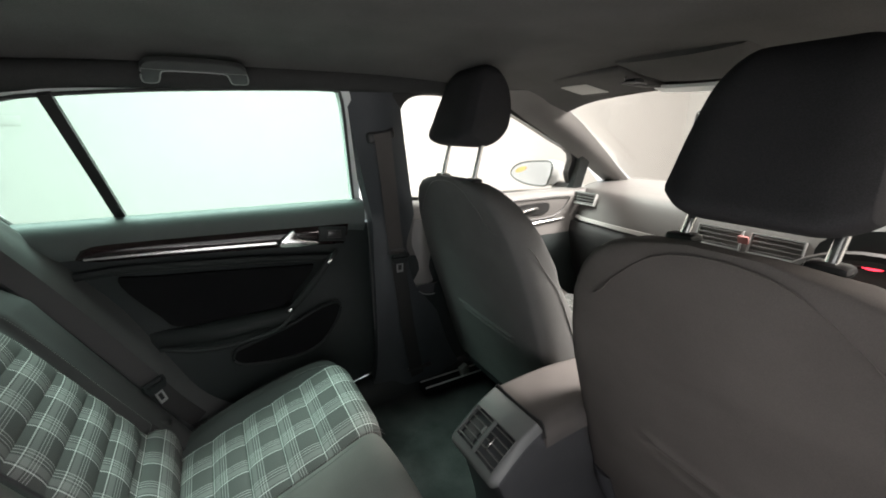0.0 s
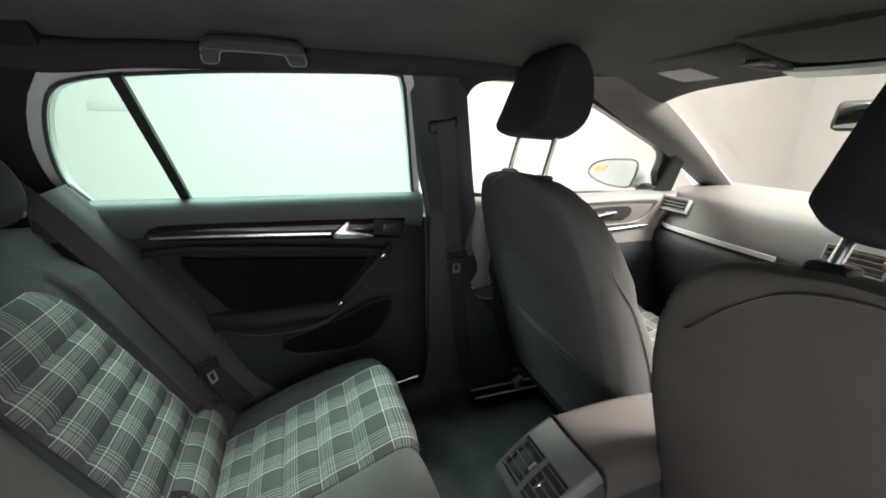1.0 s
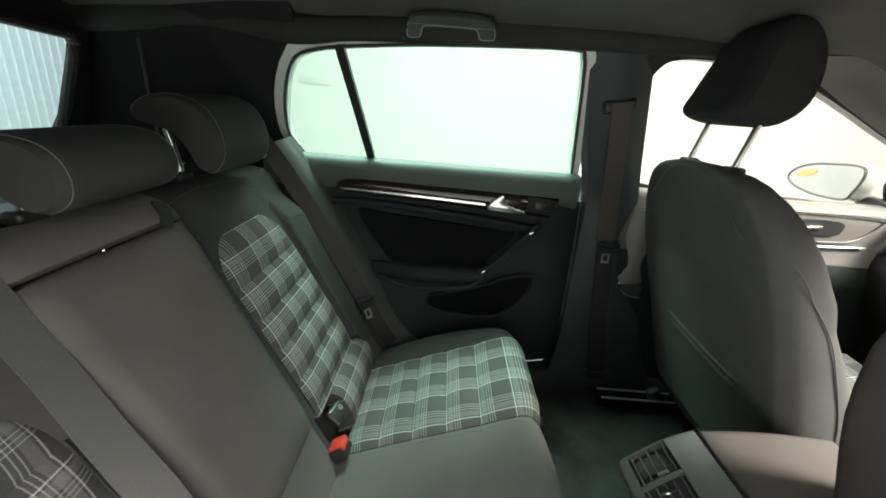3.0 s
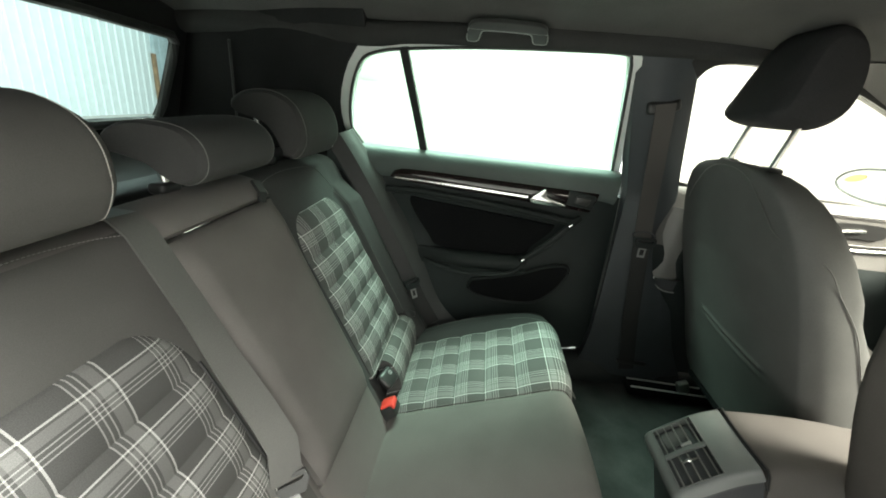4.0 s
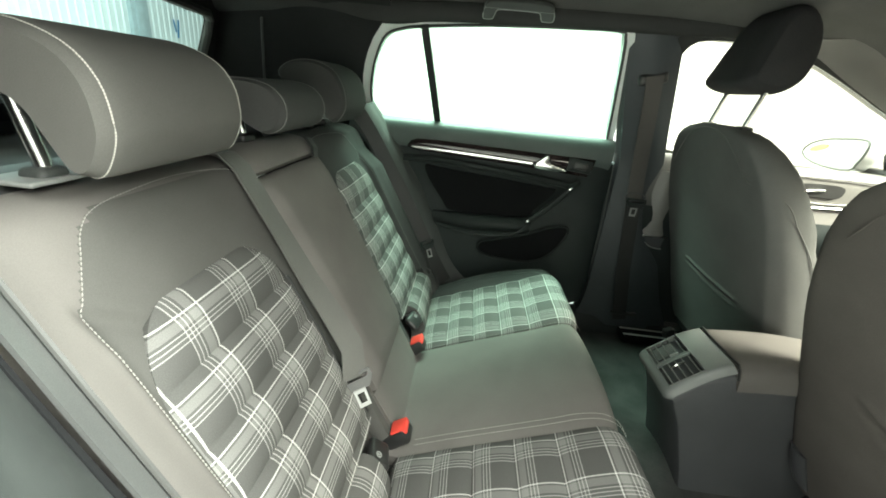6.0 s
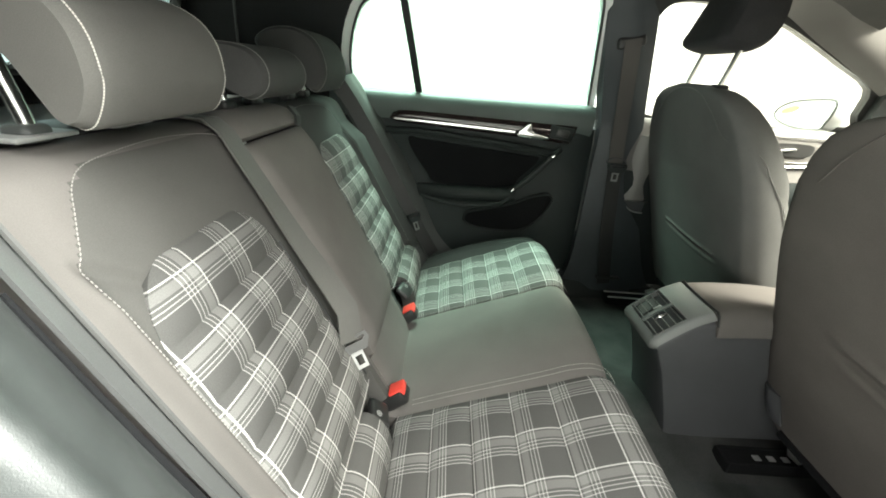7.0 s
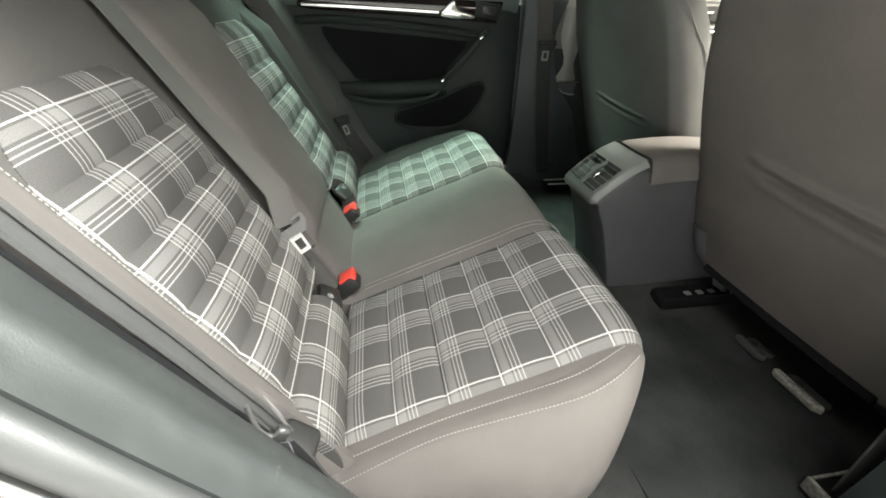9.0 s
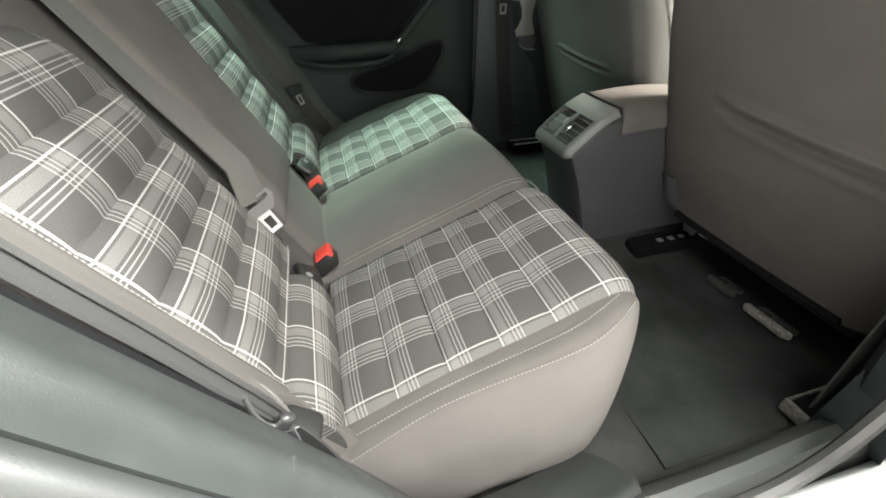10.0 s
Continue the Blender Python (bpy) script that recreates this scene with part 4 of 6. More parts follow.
# ---- rear bench ----
CUSH = smoothpath([(0, 0.095, 0.447), (0, 0.2, 0.490), (0, 0.3, 0.528), (0, 0.4, 0.566), (0, 0.45, 0.587), (0, 0.490, 0.599), (0, 0.516, 0.592), (0, 0.530, 0.566), (0, 0.531, 0.535),
                   (0, 0.524, 0.47), (0, 0.510, 0.41), (0, 0.490, 0.35), (0, 0.475, 0.33)], 6)
CLEN = length(CUSH)


def cush(x, d, off=0.0):
    """A point on the cushion's surface d metres along its profile from the rear pleat; off: outwards."""
    s = min(max(d / CLEN, 0), 1)
    p = along(CUSH, s)
    q = along(CUSH, min(s + 0.01, 1)) - along(CUSH, max(s - 0.01, 0))
    nrm = Vector((0, -q.z, q.y)).normalized()
    return Vector((x, p.y, p.z)) + nrm * off


def top_z(y):
    """Height of the cushion's top at y."""
    if y < 0.095:
        return 0.447
    for p, q in zip(CUSH, CUSH[1:]):
        if p.y <= y <= q.y:
            return p.z + (q.z - p.z) * (y - p.y) / (q.y - p.y)
    return 0.55


PLEATS = [0.0, 0.083, 0.163, 0.243, 0.325]


def pleat(d, marks, depth):
    """How far the padded channels between the pleats stand out."""
    for a, b in zip(marks, marks[1:]):
        if a <= d <= b:
            return depth * (math.sin(math.pi * (d - a) / (b - a))) ** 0.55
    return depth * (min(1.0, math.sin(math.pi * min(0.5, (d - marks[-1]) / 0.10))) ** 0.55 if d > marks[-1] else 0.0)


REAR_BENCH = thing("rear_bench", "grey cloth rear bench with tartan inserts and pale seams", "car seat")


def rear_cushion():
    # middle seat
    def mid(u, v):
        x = -0.186 + 0.372 * u
        d = -0.08 + (CLEN + 0.08) * v
        dip = 0.013 * math.sin(math.pi * u) ** 0.5 - 0.0035
        if d < 0:
            return cush(x, 0, dip) + Vector((0, d, d * -0.10))
        return cush(x, d, dip)
    bench = part("cushion", slab(mid, 20, 60, (0, -0.01, -0.03)), CLOTH, REAR_BENCH, "grey cloth bench cushion")
    for s in (-1, 1):
        x0, x1 = 0.188, 0.508
        plen = 0.498
        def insert(u, v):
            x = x0 + (x1 - x0) * u
            d = plen * v
            edge = min(1.0, 6 * u, 6 * (1 - u)) ** 0.5
            end = min(1.0, (1 - v) * 14) ** 0.5
            return cush(s * x, d, (0.004 + pleat(d, PLEATS, 0.010)) * edge * end - 0.001)
        part("tartan_insert", slab(insert, 24, 110, (0, -0.008, -0.02), lambda u, v: (x0 + (x1 - x0) * u - 0.206 + 0.1 * 0.945, (plen * v - 0.004) * 0.988 + 0.08)), PLAID, bench, "tartan cloth insert with stitched pleats")
        def roll(u, v):
            x = 0.272 + 0.272 * u
            p = along(smoothpath([(0, 0.098, 0.445), (0, 0.099, 0.464), (0, 0.094, 0.490), (0, 0.083, 0.515), (0, 0.066, 0.535), (0, 0.048, 0.543), (0, 0.032, 0.539), (0, 0.022, 0.528)], 5), v)
            return Vector((s * x, p.y, p.z + 0.004 * min(1, 5 * u, 5 * (1 - u))))
        part("tartan_roll", slab(roll, 20, 24, (0, -0.04, -0.02), lambda u, v: (0.272 + 0.272 * u - 0.206 + 0.0945, 0.042 - 0.15 * v + 0.207)), PLAID, bench, "tartan cloth roll behind the rear pleat")
        # outer bolster
        def bol(u, v):
            y = 0.514 * u
            zt = top_z(y) - 0.004
            hump = (0.009 if s > 0 else 0.034) * math.sin(math.pi * min(1, y / 0.5))
            ex = 1.0 if s > 0 else 1.035
            prof = smoothpath([(0.502, 0, zt), (0.525, 0, zt + hump * 0.6), (0.552, 0, zt + hump * 0.8), (0.574, 0, zt - 0.012), (0.594, 0, zt - 0.052), (0.605, 0, zt - 0.12), (0.606, 0, min(zt - 0.15, 0.40)), (0.600, 0, 0.345)], 4)
            p = along(prof, v)
            k = max(0.0, (y - 0.345) / 0.186)
            shrink = max(0.0, 1 - k ** 2.6) ** 0.6
            x = 0.500 + (p.x - 0.500) * shrink
            yy = y - max(0.0, (0.56 - p.z)) * 0.04 * (y / 0.55) ** 3
            return Vector((s * (0.5 + (x - 0.5) * (1 + (ex - 1) * 9)), yy, p.z))
        part("side_bolster", slab(bol, 110, 40, (-s * 0.02, 0, -0.002)), CLOTH if s > 0 else CLOTH_SHADED, bench, "plain grey cloth side bolster")
        for v0, u1 in ((0.10, 0.955), (0.21, 0.985)):
            pts = [bol(round((0.05 + (u1 - 0.05) * i / 40) * 110) / 110, v0 - 0.06 * max(0, (i - 32) / 8) ** 2) + Vector((s * 0.0018, 0, 0.0018)) for i in range(41)]
            part("seam", stitches(pts, 0.0010), STITCH if s > 0 else THREAD_DARK, bench, "pale stitched seam")
        for dx in (0.0, 0.014):
            pts = [cush(s * (0.160 + dx + 0.02 * max(0, (i - 30) / 10) ** 2), 0.04 + 0.43 * i / 40, 0.0106) for i in range(41)]
            part("seam", stitches(pts, 0.0008), STITCH if s > 0 else THREAD_DARK, bench, "stitched seam")
    def front(u, v):
        return cush(-0.505 + 1.01 * u, 0.44 + (CLEN - 0.44) * v, -0.004)
    part("front_panel", slab(front, 20, 16, (0, -0.02, 0)), CLOTH, bench)
    part("base", prism([(-0.57, 0.0, 0.34), (-0.57, 0.48, 0.34), (-0.57, 0.48, 0.50), (-0.57, 0.1, 0.42), (-0.57, 0.0, 0.42)], (1.14, 0, 0)), PLASTIC_BLACK, bench)
    return bench


rear_cushion()

BN = Vector((0, 1, 0.545)).normalized()


def back(x, z, off=0.0):
    """A point on the plane of the rear backrest."""
    return Vector((x, 0.09 - 0.545 * (z - 0.45), z)) + BN * off


BPLEATS = [0.564, 0.631, 0.700, 0.768, 0.838]


def rear_backrests():
    for s in (-1, 1):
        rise = 0.0 if s > 0 else 0.020
        def lim(z):
            z -= rise
            k1, k2 = min(1, max(0.0, (z - 0.825) / 0.091)), min(1, max(0.0, (z - 0.815) / 0.101))
            lo = 0.190 + 0.080 * (1 - math.sqrt(1 - k1 * k1))
            hi = 0.506 - 0.012 * max(0, (z - 0.6) / 0.27) - 0.082 * (1 - math.sqrt(1 - k2 * k2))
            return lo, hi
        def base(u, v):
            x = 0.115 + 0.490 * u
            z = 0.43 + 0.625 * v
            off = -(0.03 * min(1, max(0, (0.555 - z) / 0.02)) if 0.17 < x < 0.52 else 0)
            low, k, q = min(1, max(0, (0.955 - z) / 0.06)), min(1, max(0.0, (x - 0.512) / 0.06)), min(1, max(0.0, (x - 0.497) / 0.020))
            off += (0.008 + 0.010 * low) * k * k * (3 - 2 * k) + 0.018 * low * q * q * (3 - 2 * q)
            if x > 0.578:
                off -= 0.10 * ((x - 0.578) / 0.027) ** 2
            # fold that runs from the seam's corner to the insert
            fold = 0.940 - 0.75 * abs(0.505 - x) - z
            if 0.43 < x < 0.515 and fold > -0.012:
                off -= 0.009 * min(1, (x - 0.43) / 0.03, (0.515 - x) / 0.02) * (math.exp(-fold / 0.022) if fold > 0 else 1 + fold / 0.012)
            if s > 0 and x > 0.54 and z < 0.63:
                off -= 0.10 * min(1.0, (0.63 - z) / 0.07) ** 1.6 * min(1.0, (x - 0.54) / 0.02)
            if x < 0.15:
                off -= 0.015 * ((0.15 - x) / 0.035) ** 2
            if z > 1.0:
                off -= 0.05 * ((z - 1.0) / 0.055) ** 2.2
            lo, hi = lim(z)
            inside = min(1.0, max(0.0, (x - lo - 0.004) / 0.016), max(0.0, (hi - 0.004 - x) / 0.016), max(0.0, (0.905 + rise - z) / 0.016))
            off -= 0.014 * max(0.0, inside)
            xx = x - 0.06 * max(0, (z - 0.98) / 0.075) ** 2 * max(0, (x - 0.45) / 0.17)
            return back(s * xx, z, off)
        # far backrest coloured darker for the shade on its side
        b = part("backrest", slab(base, 90, 90, (0, -0.09, -0.03)), CLOTH if s > 0 else CLOTH_SHADED, REAR_BENCH, "grey cloth backrest")

        def insert(u, v):
            z = 0.545 + (0.370 + rise) * v
            lo, hi = lim(z)
            edge = min(1.0, 6 * u, 6 * (1 - u)) ** 0.5 * min(1.0, 12 * (1 - v)) ** 0.5
            return back(s * (lo + (hi - lo) * u), z, 0.0005 + (0.003 + pleat(z, BPLEATS, 0.011)) * edge)
        part("tartan_insert", slab(insert, 26, 110, (0, -0.015, -0.008), lambda u, v: (lim(0.545 + (0.370 + rise) * v)[0] + (lim(0.545 + (0.370 + rise) * v)[1] - lim(0.545 + (0.370 + rise) * v)[0]) * u - 0.206 + 0.0945, (0.825 - 0.545 - (0.370 + rise) * v) * 1.161 + 0.24)), PLAID, b, "tartan cloth insert with stitched pleats")
        # black tube standing in for the dark shadow line along the insert
        pts = [back(s * (lim(0.56 + 0.28 * i / 40)[0] - 0.003), 0.56 + 0.28 * i / 40, 0.0) for i in range(41)]
        part("insert_shadow", tube(pts, 0.0030, 6), WEB_BLACK, b, "black line for the shadow beside the insert")
        seam = [(0.135, 0.60), (0.14, 0.80), (0.150, 0.95), (0.160, 1.003), (0.19, 1.018), (0.28, 1.027), (0.375, 1.023), (0.425, 1.016), (0.452, 1.002), (0.470, 0.980), (0.488, 0.957), (0.502, 0.937), (0.507, 0.915), (0.510, 0.88), (0.513, 0.80), (0.515, 0.65), (0.519, 0.48)]
        pts = [base((p.x - 0.115) / 0.490, (p.z - 0.43) / 0.625) + BN * 0.0012 for p in smoothpath([(x, 0, z) for x, z in seam], 8)]
        part("seam", stitches(pts, 0.0008), STITCH if s > 0 else THREAD_DARK, b, "pale stitched seam")
        if s > 0:
            # darker cloth colour on the faces inside the seam
            b.data.materials.append(CLOTH_DEEP)
            right = sorted((z, x) for x, z in seam if x > 0.3)
            for f in b.data.polygons:
                x, z = f.center.x, f.center.z
                if 0.145 < x < np.interp(z, [r[0] for r in right], [r[1] for r in right]) and z < 1.018:
                    f.material_index = 1
        # anchor point covers in the gap above the cushion
        for x, y, z, tilt in ((0.243, 0.066, 0.512, 12), (0.580, 0.064, 0.574, -8) if s > 0 else (0.562, 0.062, 0.543, -12)):
            m = pose(s * x, y, z, 52, 0, s * tilt)
            bm = rbox((0, 0, 0), (0.060 if x < 0.3 else 0.046, 0.018, 0.046), 0.008, 3)
            bmesh.ops.transform(bm, matrix=m, verts=bm.verts)
            cover = part("anchor_cover", bm, PLASTIC_BLACK, b, "black child seat anchor cover")
            turns = [k * math.pi / 8 for k in range(16)]
            part("anchor_mark", ringplate([m @ Vector((s * 0.010 + 0.0065 * math.cos(a), 0.0092, 0.006 + 0.0065 * math.sin(a))) for a in turns],
                                          [m @ Vector((s * 0.010 + 0.0045 * math.cos(a), 0.0092, 0.006 + 0.0045 * math.sin(a))) for a in turns], m.to_3x3() @ Vector((0, 0.001, 0))), SLAT_GREY, cover, "small pale ring mark")
            bm = rbox((s * 0.010, 0.0095, 0.006), (0.003, 0.001, 0.006), 0.0003)
            bmesh.ops.transform(bm, matrix=m, verts=bm.verts)
            part("anchor_sign", bm, SLAT_GREY, cover, "small pale sign")
    # folding centre arm rest
    def flap(u, v):
        x = -0.168 + 0.318 * u
        z = 0.56 + 0.425 * v
        e = min(1.0, 9 * u, 9 * (1 - u)) ** 0.5 * min(1.0, 10 * (1 - v), 10 * v) ** 0.5
        return back(x * (0.86 + 0.14 * v), z, 0.008 + 0.022 * e)
    a = part("armrest", slab(flap, 30, 40, (0, -0.03, -0.01)), CLOTH, REAR_BENCH, "folded grey centre arm rest")
    def top(u, v):
        x, z = -0.172 + 0.326 * u, 0.990 + 0.062 * v
        e = min(1.0, 9 * u, 9 * (1 - u)) ** 0.5
        return back(x, z, 0.006 + 0.015 * e * min(1, 12 * v) ** 0.5 - 0.05 * v ** 2.5)
    part("top_pad", slab(top, 24, 14, (0, -0.05, -0.02)), CLOTH, a)
    part("pull_tab", strap([back(-0.105, 0.985, 0.026), back(-0.110, 1.000, 0.034), back(-0.120, 1.022, 0.026)], 0.022, 0.006, (1, 0, 0)), WEB_BLACK, a, "black fabric pull tab")
    def low(u, v):
        x, z = -0.17 + 0.32 * u, 0.43 + 0.128 * v
        e = min(1.0, 9 * u, 9 * (1 - u)) ** 0.5
        return back(x * 0.9, z, 0.0 + 0.006 * e)
    part("lower_pad", slab(low, 20, 12, (0, -0.03, -0.01)), CLOTH, a)
    # small pale plate near the far backrest's outer top corner
    part("pale_plate", rbox((-0.484, -0.190, 1.073), (0.046, 0.018, 0.014), 0.004, 3, rot=(-20, -10, 0)), SLAT_PALE, REAR_BENCH, "small pale plate at the outer top of the far backrest")


rear_backrests()


def headrest_pad(profile, half, taper=0.0, inset=0.012, soft=0.045, droop=0.22):
    """A pad with the side profile (y, z), rounded towards both ends."""
    cy, cz = sum(p[0] for p in profile) / len(profile), sum(p[1] for p in profile) / len(profile)
    pts = smoothpath([(0, y, z) for y, z in profile], 4, True)
    low, high = min(p.z for p in pts), max(p.z for p in pts)

    def slim(z):
        return 1 - taper * ((z - low) / (high - low)) ** 1.5
    rings = []
    for k in range(-16, 17):
        f = k / 16
        x = half * math.copysign(1 - (1 - abs(f)) ** 1.6, f)
        t = max(0.0, (abs(x) - (half - soft)) / soft)
        sc = 1 - droop * t ** 2.2
        rings.append([Vector((x * slim(p.z), cy + (p.y - cy) * sc, cz + (p.z - cz) * sc)) for p in pts])
    return loft(rings), [[Vector((sg * (half - inset) * slim(p.z), cy + (p.y - cy) * (1.006 - droop * max(0, (soft - inset) / soft) ** 2.2), cz + (p.z - cz) * (1.006 - droop * max(0, (soft - inset) / soft) ** 2.2))) for p in pts] for sg in (-1, 1)]


def rear_headrests():
    outer = [(-0.163, 1.076), (-0.152, 1.105), (-0.160, 1.150), (-0.186, 1.187), (-0.235, 1.205), (-0.290, 1.200), (-0.325, 1.178), (-0.322, 1.157), (-0.285, 1.147), (-0.248, 1.136), (-0.224, 1.112), (-0.209, 1.085), (-0.197, 1.065), (-0.180, 1.060)]
    middle = [(-0.172, 1.075), (-0.163, 1.10), (-0.172, 1.128), (-0.200, 1.148), (-0.25, 1.154), (-0.295, 1.148), (-0.332, 1.128), (-0.330, 1.106), (-0.295, 1.098), (-0.258, 1.088), (-0.230, 1.070), (-0.20, 1.060)]
    near = [(-0.165, 1.066), (-0.153, 1.090), (-0.150, 1.112), (-0.157, 1.148), (-0.183, 1.177), (-0.235, 1.193), (-0.290, 1.186), (-0.325, 1.164), (-0.322, 1.146), (-0.280, 1.138), (-0.242, 1.132), (-0.222, 1.119), (-0.208, 1.096), (-0.197, 1.076), (-0.188, 1.062), (-0.177, 1.058)]
    for x, prof, half in ((0.347, near, 0.119), (-0.037, middle, 0.112), (-0.362, outer, 0.112)):
        h = thing("rear_headrest", "grey cloth rear headrest with pale side stitching" if x > 0.1 else "grey cloth rear headrest coloured darker for shade", "headrest", "rear headrests")
        bm, seams = headrest_pad(prof, half, 0.0, 0.013, 0.026, 0.12)
        pad = part("pad", bm, CLOTH_DEEP if x > 0.1 else CLOTH_SHADED, h)
        for line in seams:
            part("seam", tube(line, 0.0007, 5, closed=True), THREAD if x > 0.1 else THREAD_DARK, pad, "pale stitched seam")
        for sx in (-0.062, 0.062):
            back_off = -0.008 if x > 0.1 else 0.0
            part("post", tube([(sx, -0.269 + back_off, 1.035), (sx, -0.272 + back_off, 1.06), (sx, -0.292 + back_off, 1.15)], 0.0085 if x > 0.1 else 0.0075, 12), CHROME, h, "chrome post")
            if x > 0.1:
                part("sleeve_plate", rbox((sx, -0.285, 1.0405), (0.074, 0.056, 0.006), 0.0025, 3), SLAT_GREY, h, "pale grey guide plate")
            part("guide_sleeve", rbox((sx, -0.272 + back_off, 1.043), (0.034 if x > 0.1 else 0.046, 0.032, 0.020), 0.008, 3), PLASTIC_SOFT if x > 0.1 else PLASTIC_BLACK, h, "dark guide sleeve")
        h.matrix_basis = pose(x, 0, 0)
    part("backrest_shell", rbox((0, -0.335, 1.015), (1.14, 0.10, 0.045), 0.02, 3), PLASTIC_BLACK, REAR_BENCH)


rear_headrests()


# ---- belts and buckles ----
def tongue(parent, c, rx, ry, rz, m=None, mat=None):
    m = m or pose(*c, rx, ry, rz)
    o = [(-0.032, 0, 0.014), (0.032, 0, 0.014), (0.034, 0, 0.0), (0.022, 0, -0.018), (-0.022, 0, -0.018), (-0.034, 0, 0.0)]
    i = [(-0.026, 0, 0.009), (0.026, 0, 0.009), (0.027, 0, 0.004), (0.02, 0, 0.001), (-0.02, 0, 0.001), (-0.027, 0, 0.004)]
    bm = ringplate([m @ Vector(p) for p in o], [m @ Vector(p) for p in i], m.to_3x3() @ Vector((0, 0.008, 0)))
    t = part("tongue", bm, mat or PLASTIC, parent, "dark plastic belt tongue")
    o = [(-0.012, 0, -0.016), (0.012, 0, -0.016), (0.011, 0, -0.05), (-0.011, 0, -0.05)]
    i = [(-0.007, 0, -0.024), (0.007, 0, -0.024), (0.0065, 0, -0.043), (-0.0065, 0, -0.043)]
    part("latch_plate", ringplate([m @ Vector(p) for p in o], [m @ Vector(p) for p in i], m.to_3x3() @ Vector((0, 0.003, 0))), LATCH, t, "bright steel latch plate")


def belts():
    c = thing("seat_belt", "grey centre seat belt hanging over the rear backrest", "seat belt")
    part("webbing", strap([back(0.160, 1.065, -0.06), back(0.162, 1.035, 0.004), back(0.163, 1.01, 0.016), back(0.164, 0.9, 0.020), back(0.172, 0.82, 0.026), back(0.180, 0.74, 0.036), back(0.188, 0.69, 0.042), (0.1995, 0.006, 0.648)], 0.050, 0.003, [(1, 0, 0.05)] * 3 + [(1, -0.05, 0.02), (0.97, -0.15, -0.03), (0.9, -0.30, -0.12), (0.82, -0.42, -0.18), (0.70, -0.56, -0.26)]), WEB, c)
    bar, up = Vector((-0.38, 0.83, 0.38)).normalized(), Vector((-0.36, -0.53, 0.80))
    up = (up - bar * up.dot(bar)).normalized()
    out = up.cross(bar)
    turn = Matrix((bar, out, up)).transposed().to_4x4()
    turn.translation = (0.2015, 0.008, 0.6415)
    tongue(c, None, 0, 0, 0, turn, TONGUE_GREY)
    for x, y, z in ((0.152, 0.101, 0.481), (-0.165, 0.096, 0.486)):
        b = thing("belt_buckle", "black seat belt buckle with a red release button", "belt buckle", "rear belt buckles")
        part("housing", rbox((x, y - 0.012, z - 0.008), (0.046, 0.056, 0.034), 0.006, rot=(38, 0, 0)), PLASTIC_BLACK, b)
        part("button", rbox((x, y - 0.008, z + 0.011), (0.036, 0.036, 0.016), 0.004, rot=(32, 0, 0)), RED, b, "red release button")
        part("stalk", rbox((x, y - 0.055, z - 0.04), (0.03, 0.07, 0.014), 0.004, rot=(15, 0, 0)), PLASTIC_BLACK, b)
    for s in (-1,):
        o = thing("seat_belt", "dark outer rear seat belt beside the backrest", "seat belt")
        part("webbing", strap(smoothpath([(s * 0.575, -0.28, 1.16), (s * 0.592, -0.190, 1.045), (s * 0.603, -0.078, 0.862), (s * 0.606, 0.036, 0.66)] + [(s * 0.610, 0.088, 0.56), (s * 0.625, 0.14, 0.47)]), 0.046, 0.003, (s * 0.35, 0.75, 0.4)), WEB_BLACK, o)
        tongue(o, (s * 0.590, 0.058, 0.628), 25, 0, -35)
        part("anchor", rbox((s * 0.628, 0.14, 0.44), (0.012, 0.04, 0.05), 0.004), PLASTIC_BLACK, o, "black belt anchor")
    r = thing("seat_belt", "grey outer seat belt lying along the backrest edge", "seat belt")
    edge = smoothpath([(0.572, -0.212, 1.075), (0.580, -0.150, 0.98), (0.586, -0.100, 0.90), (0.588, -0.048, 0.805), (0.589, -0.012, 0.74), (0.591, 0.020, 0.68), (0.592, 0.044, 0.635), (0.596, 0.062, 0.60)])
    part("webbing", strap([p + Vector((-0.001, 0, 0)) for p in edge], 0.026, 0.004, (0.9, 0.30, 0.16)), WEB_MID, r)
    part("edge_bead", tube([p + Vector((-0.012, 0.001, 0.002)) for p in edge], 0.0028, 6), WEB_DARK, r, "dark folded belt edge")
    part("loop", tube(smoothpath([(0.612, 0.042, 0.685), (0.613, 0.043, 0.665), (0.613, 0.047, 0.647), (0.612, 0.054, 0.637), (0.610, 0.061, 0.640)], 5), 0.0024, 8), TONGUE_GREY, r, "grey plastic belt loop")
    knob = rbox((0, 0, 0), (0.012, 0.016, 0.030), 0.0055, 4)
    bmesh.ops.transform(knob, matrix=pose(0.608, 0.058, 0.628, -38, 0, 18), verts=knob.verts)
    part("belt_guide", knob, GUIDE_GREY, r, "glossy dark plastic belt guide")
    # pale tube in place of the highlight along the bolster's fold
    part("fold_highlight", tube(smoothpath([(0.598, 0.052, 0.679), (0.601, 0.059, 0.664), (0.602, 0.064, 0.647), (0.600, 0.068, 0.628)], 6), [0.0005 + 0.0016 * math.sin(math.pi * k / 18) for k in range(19)], 6), WEB, r, "pale line for the highlight on the fold above the guide")
    lap = thing("belt_strap", "black lap belt end widened to fill the shaded gap by the backrest foot", "belt strap")
    # strap swells to fill the shaded gap between cushion and side trim
    run = smoothpath([(0.617, 0.072, 0.632), (0.627, 0.084, 0.614), (0.633, 0.094, 0.588), (0.637, 0.111, 0.563), (0.639, 0.130, 0.535), (0.640, 0.150, 0.506), (0.637, 0.172, 0.462)], 6)
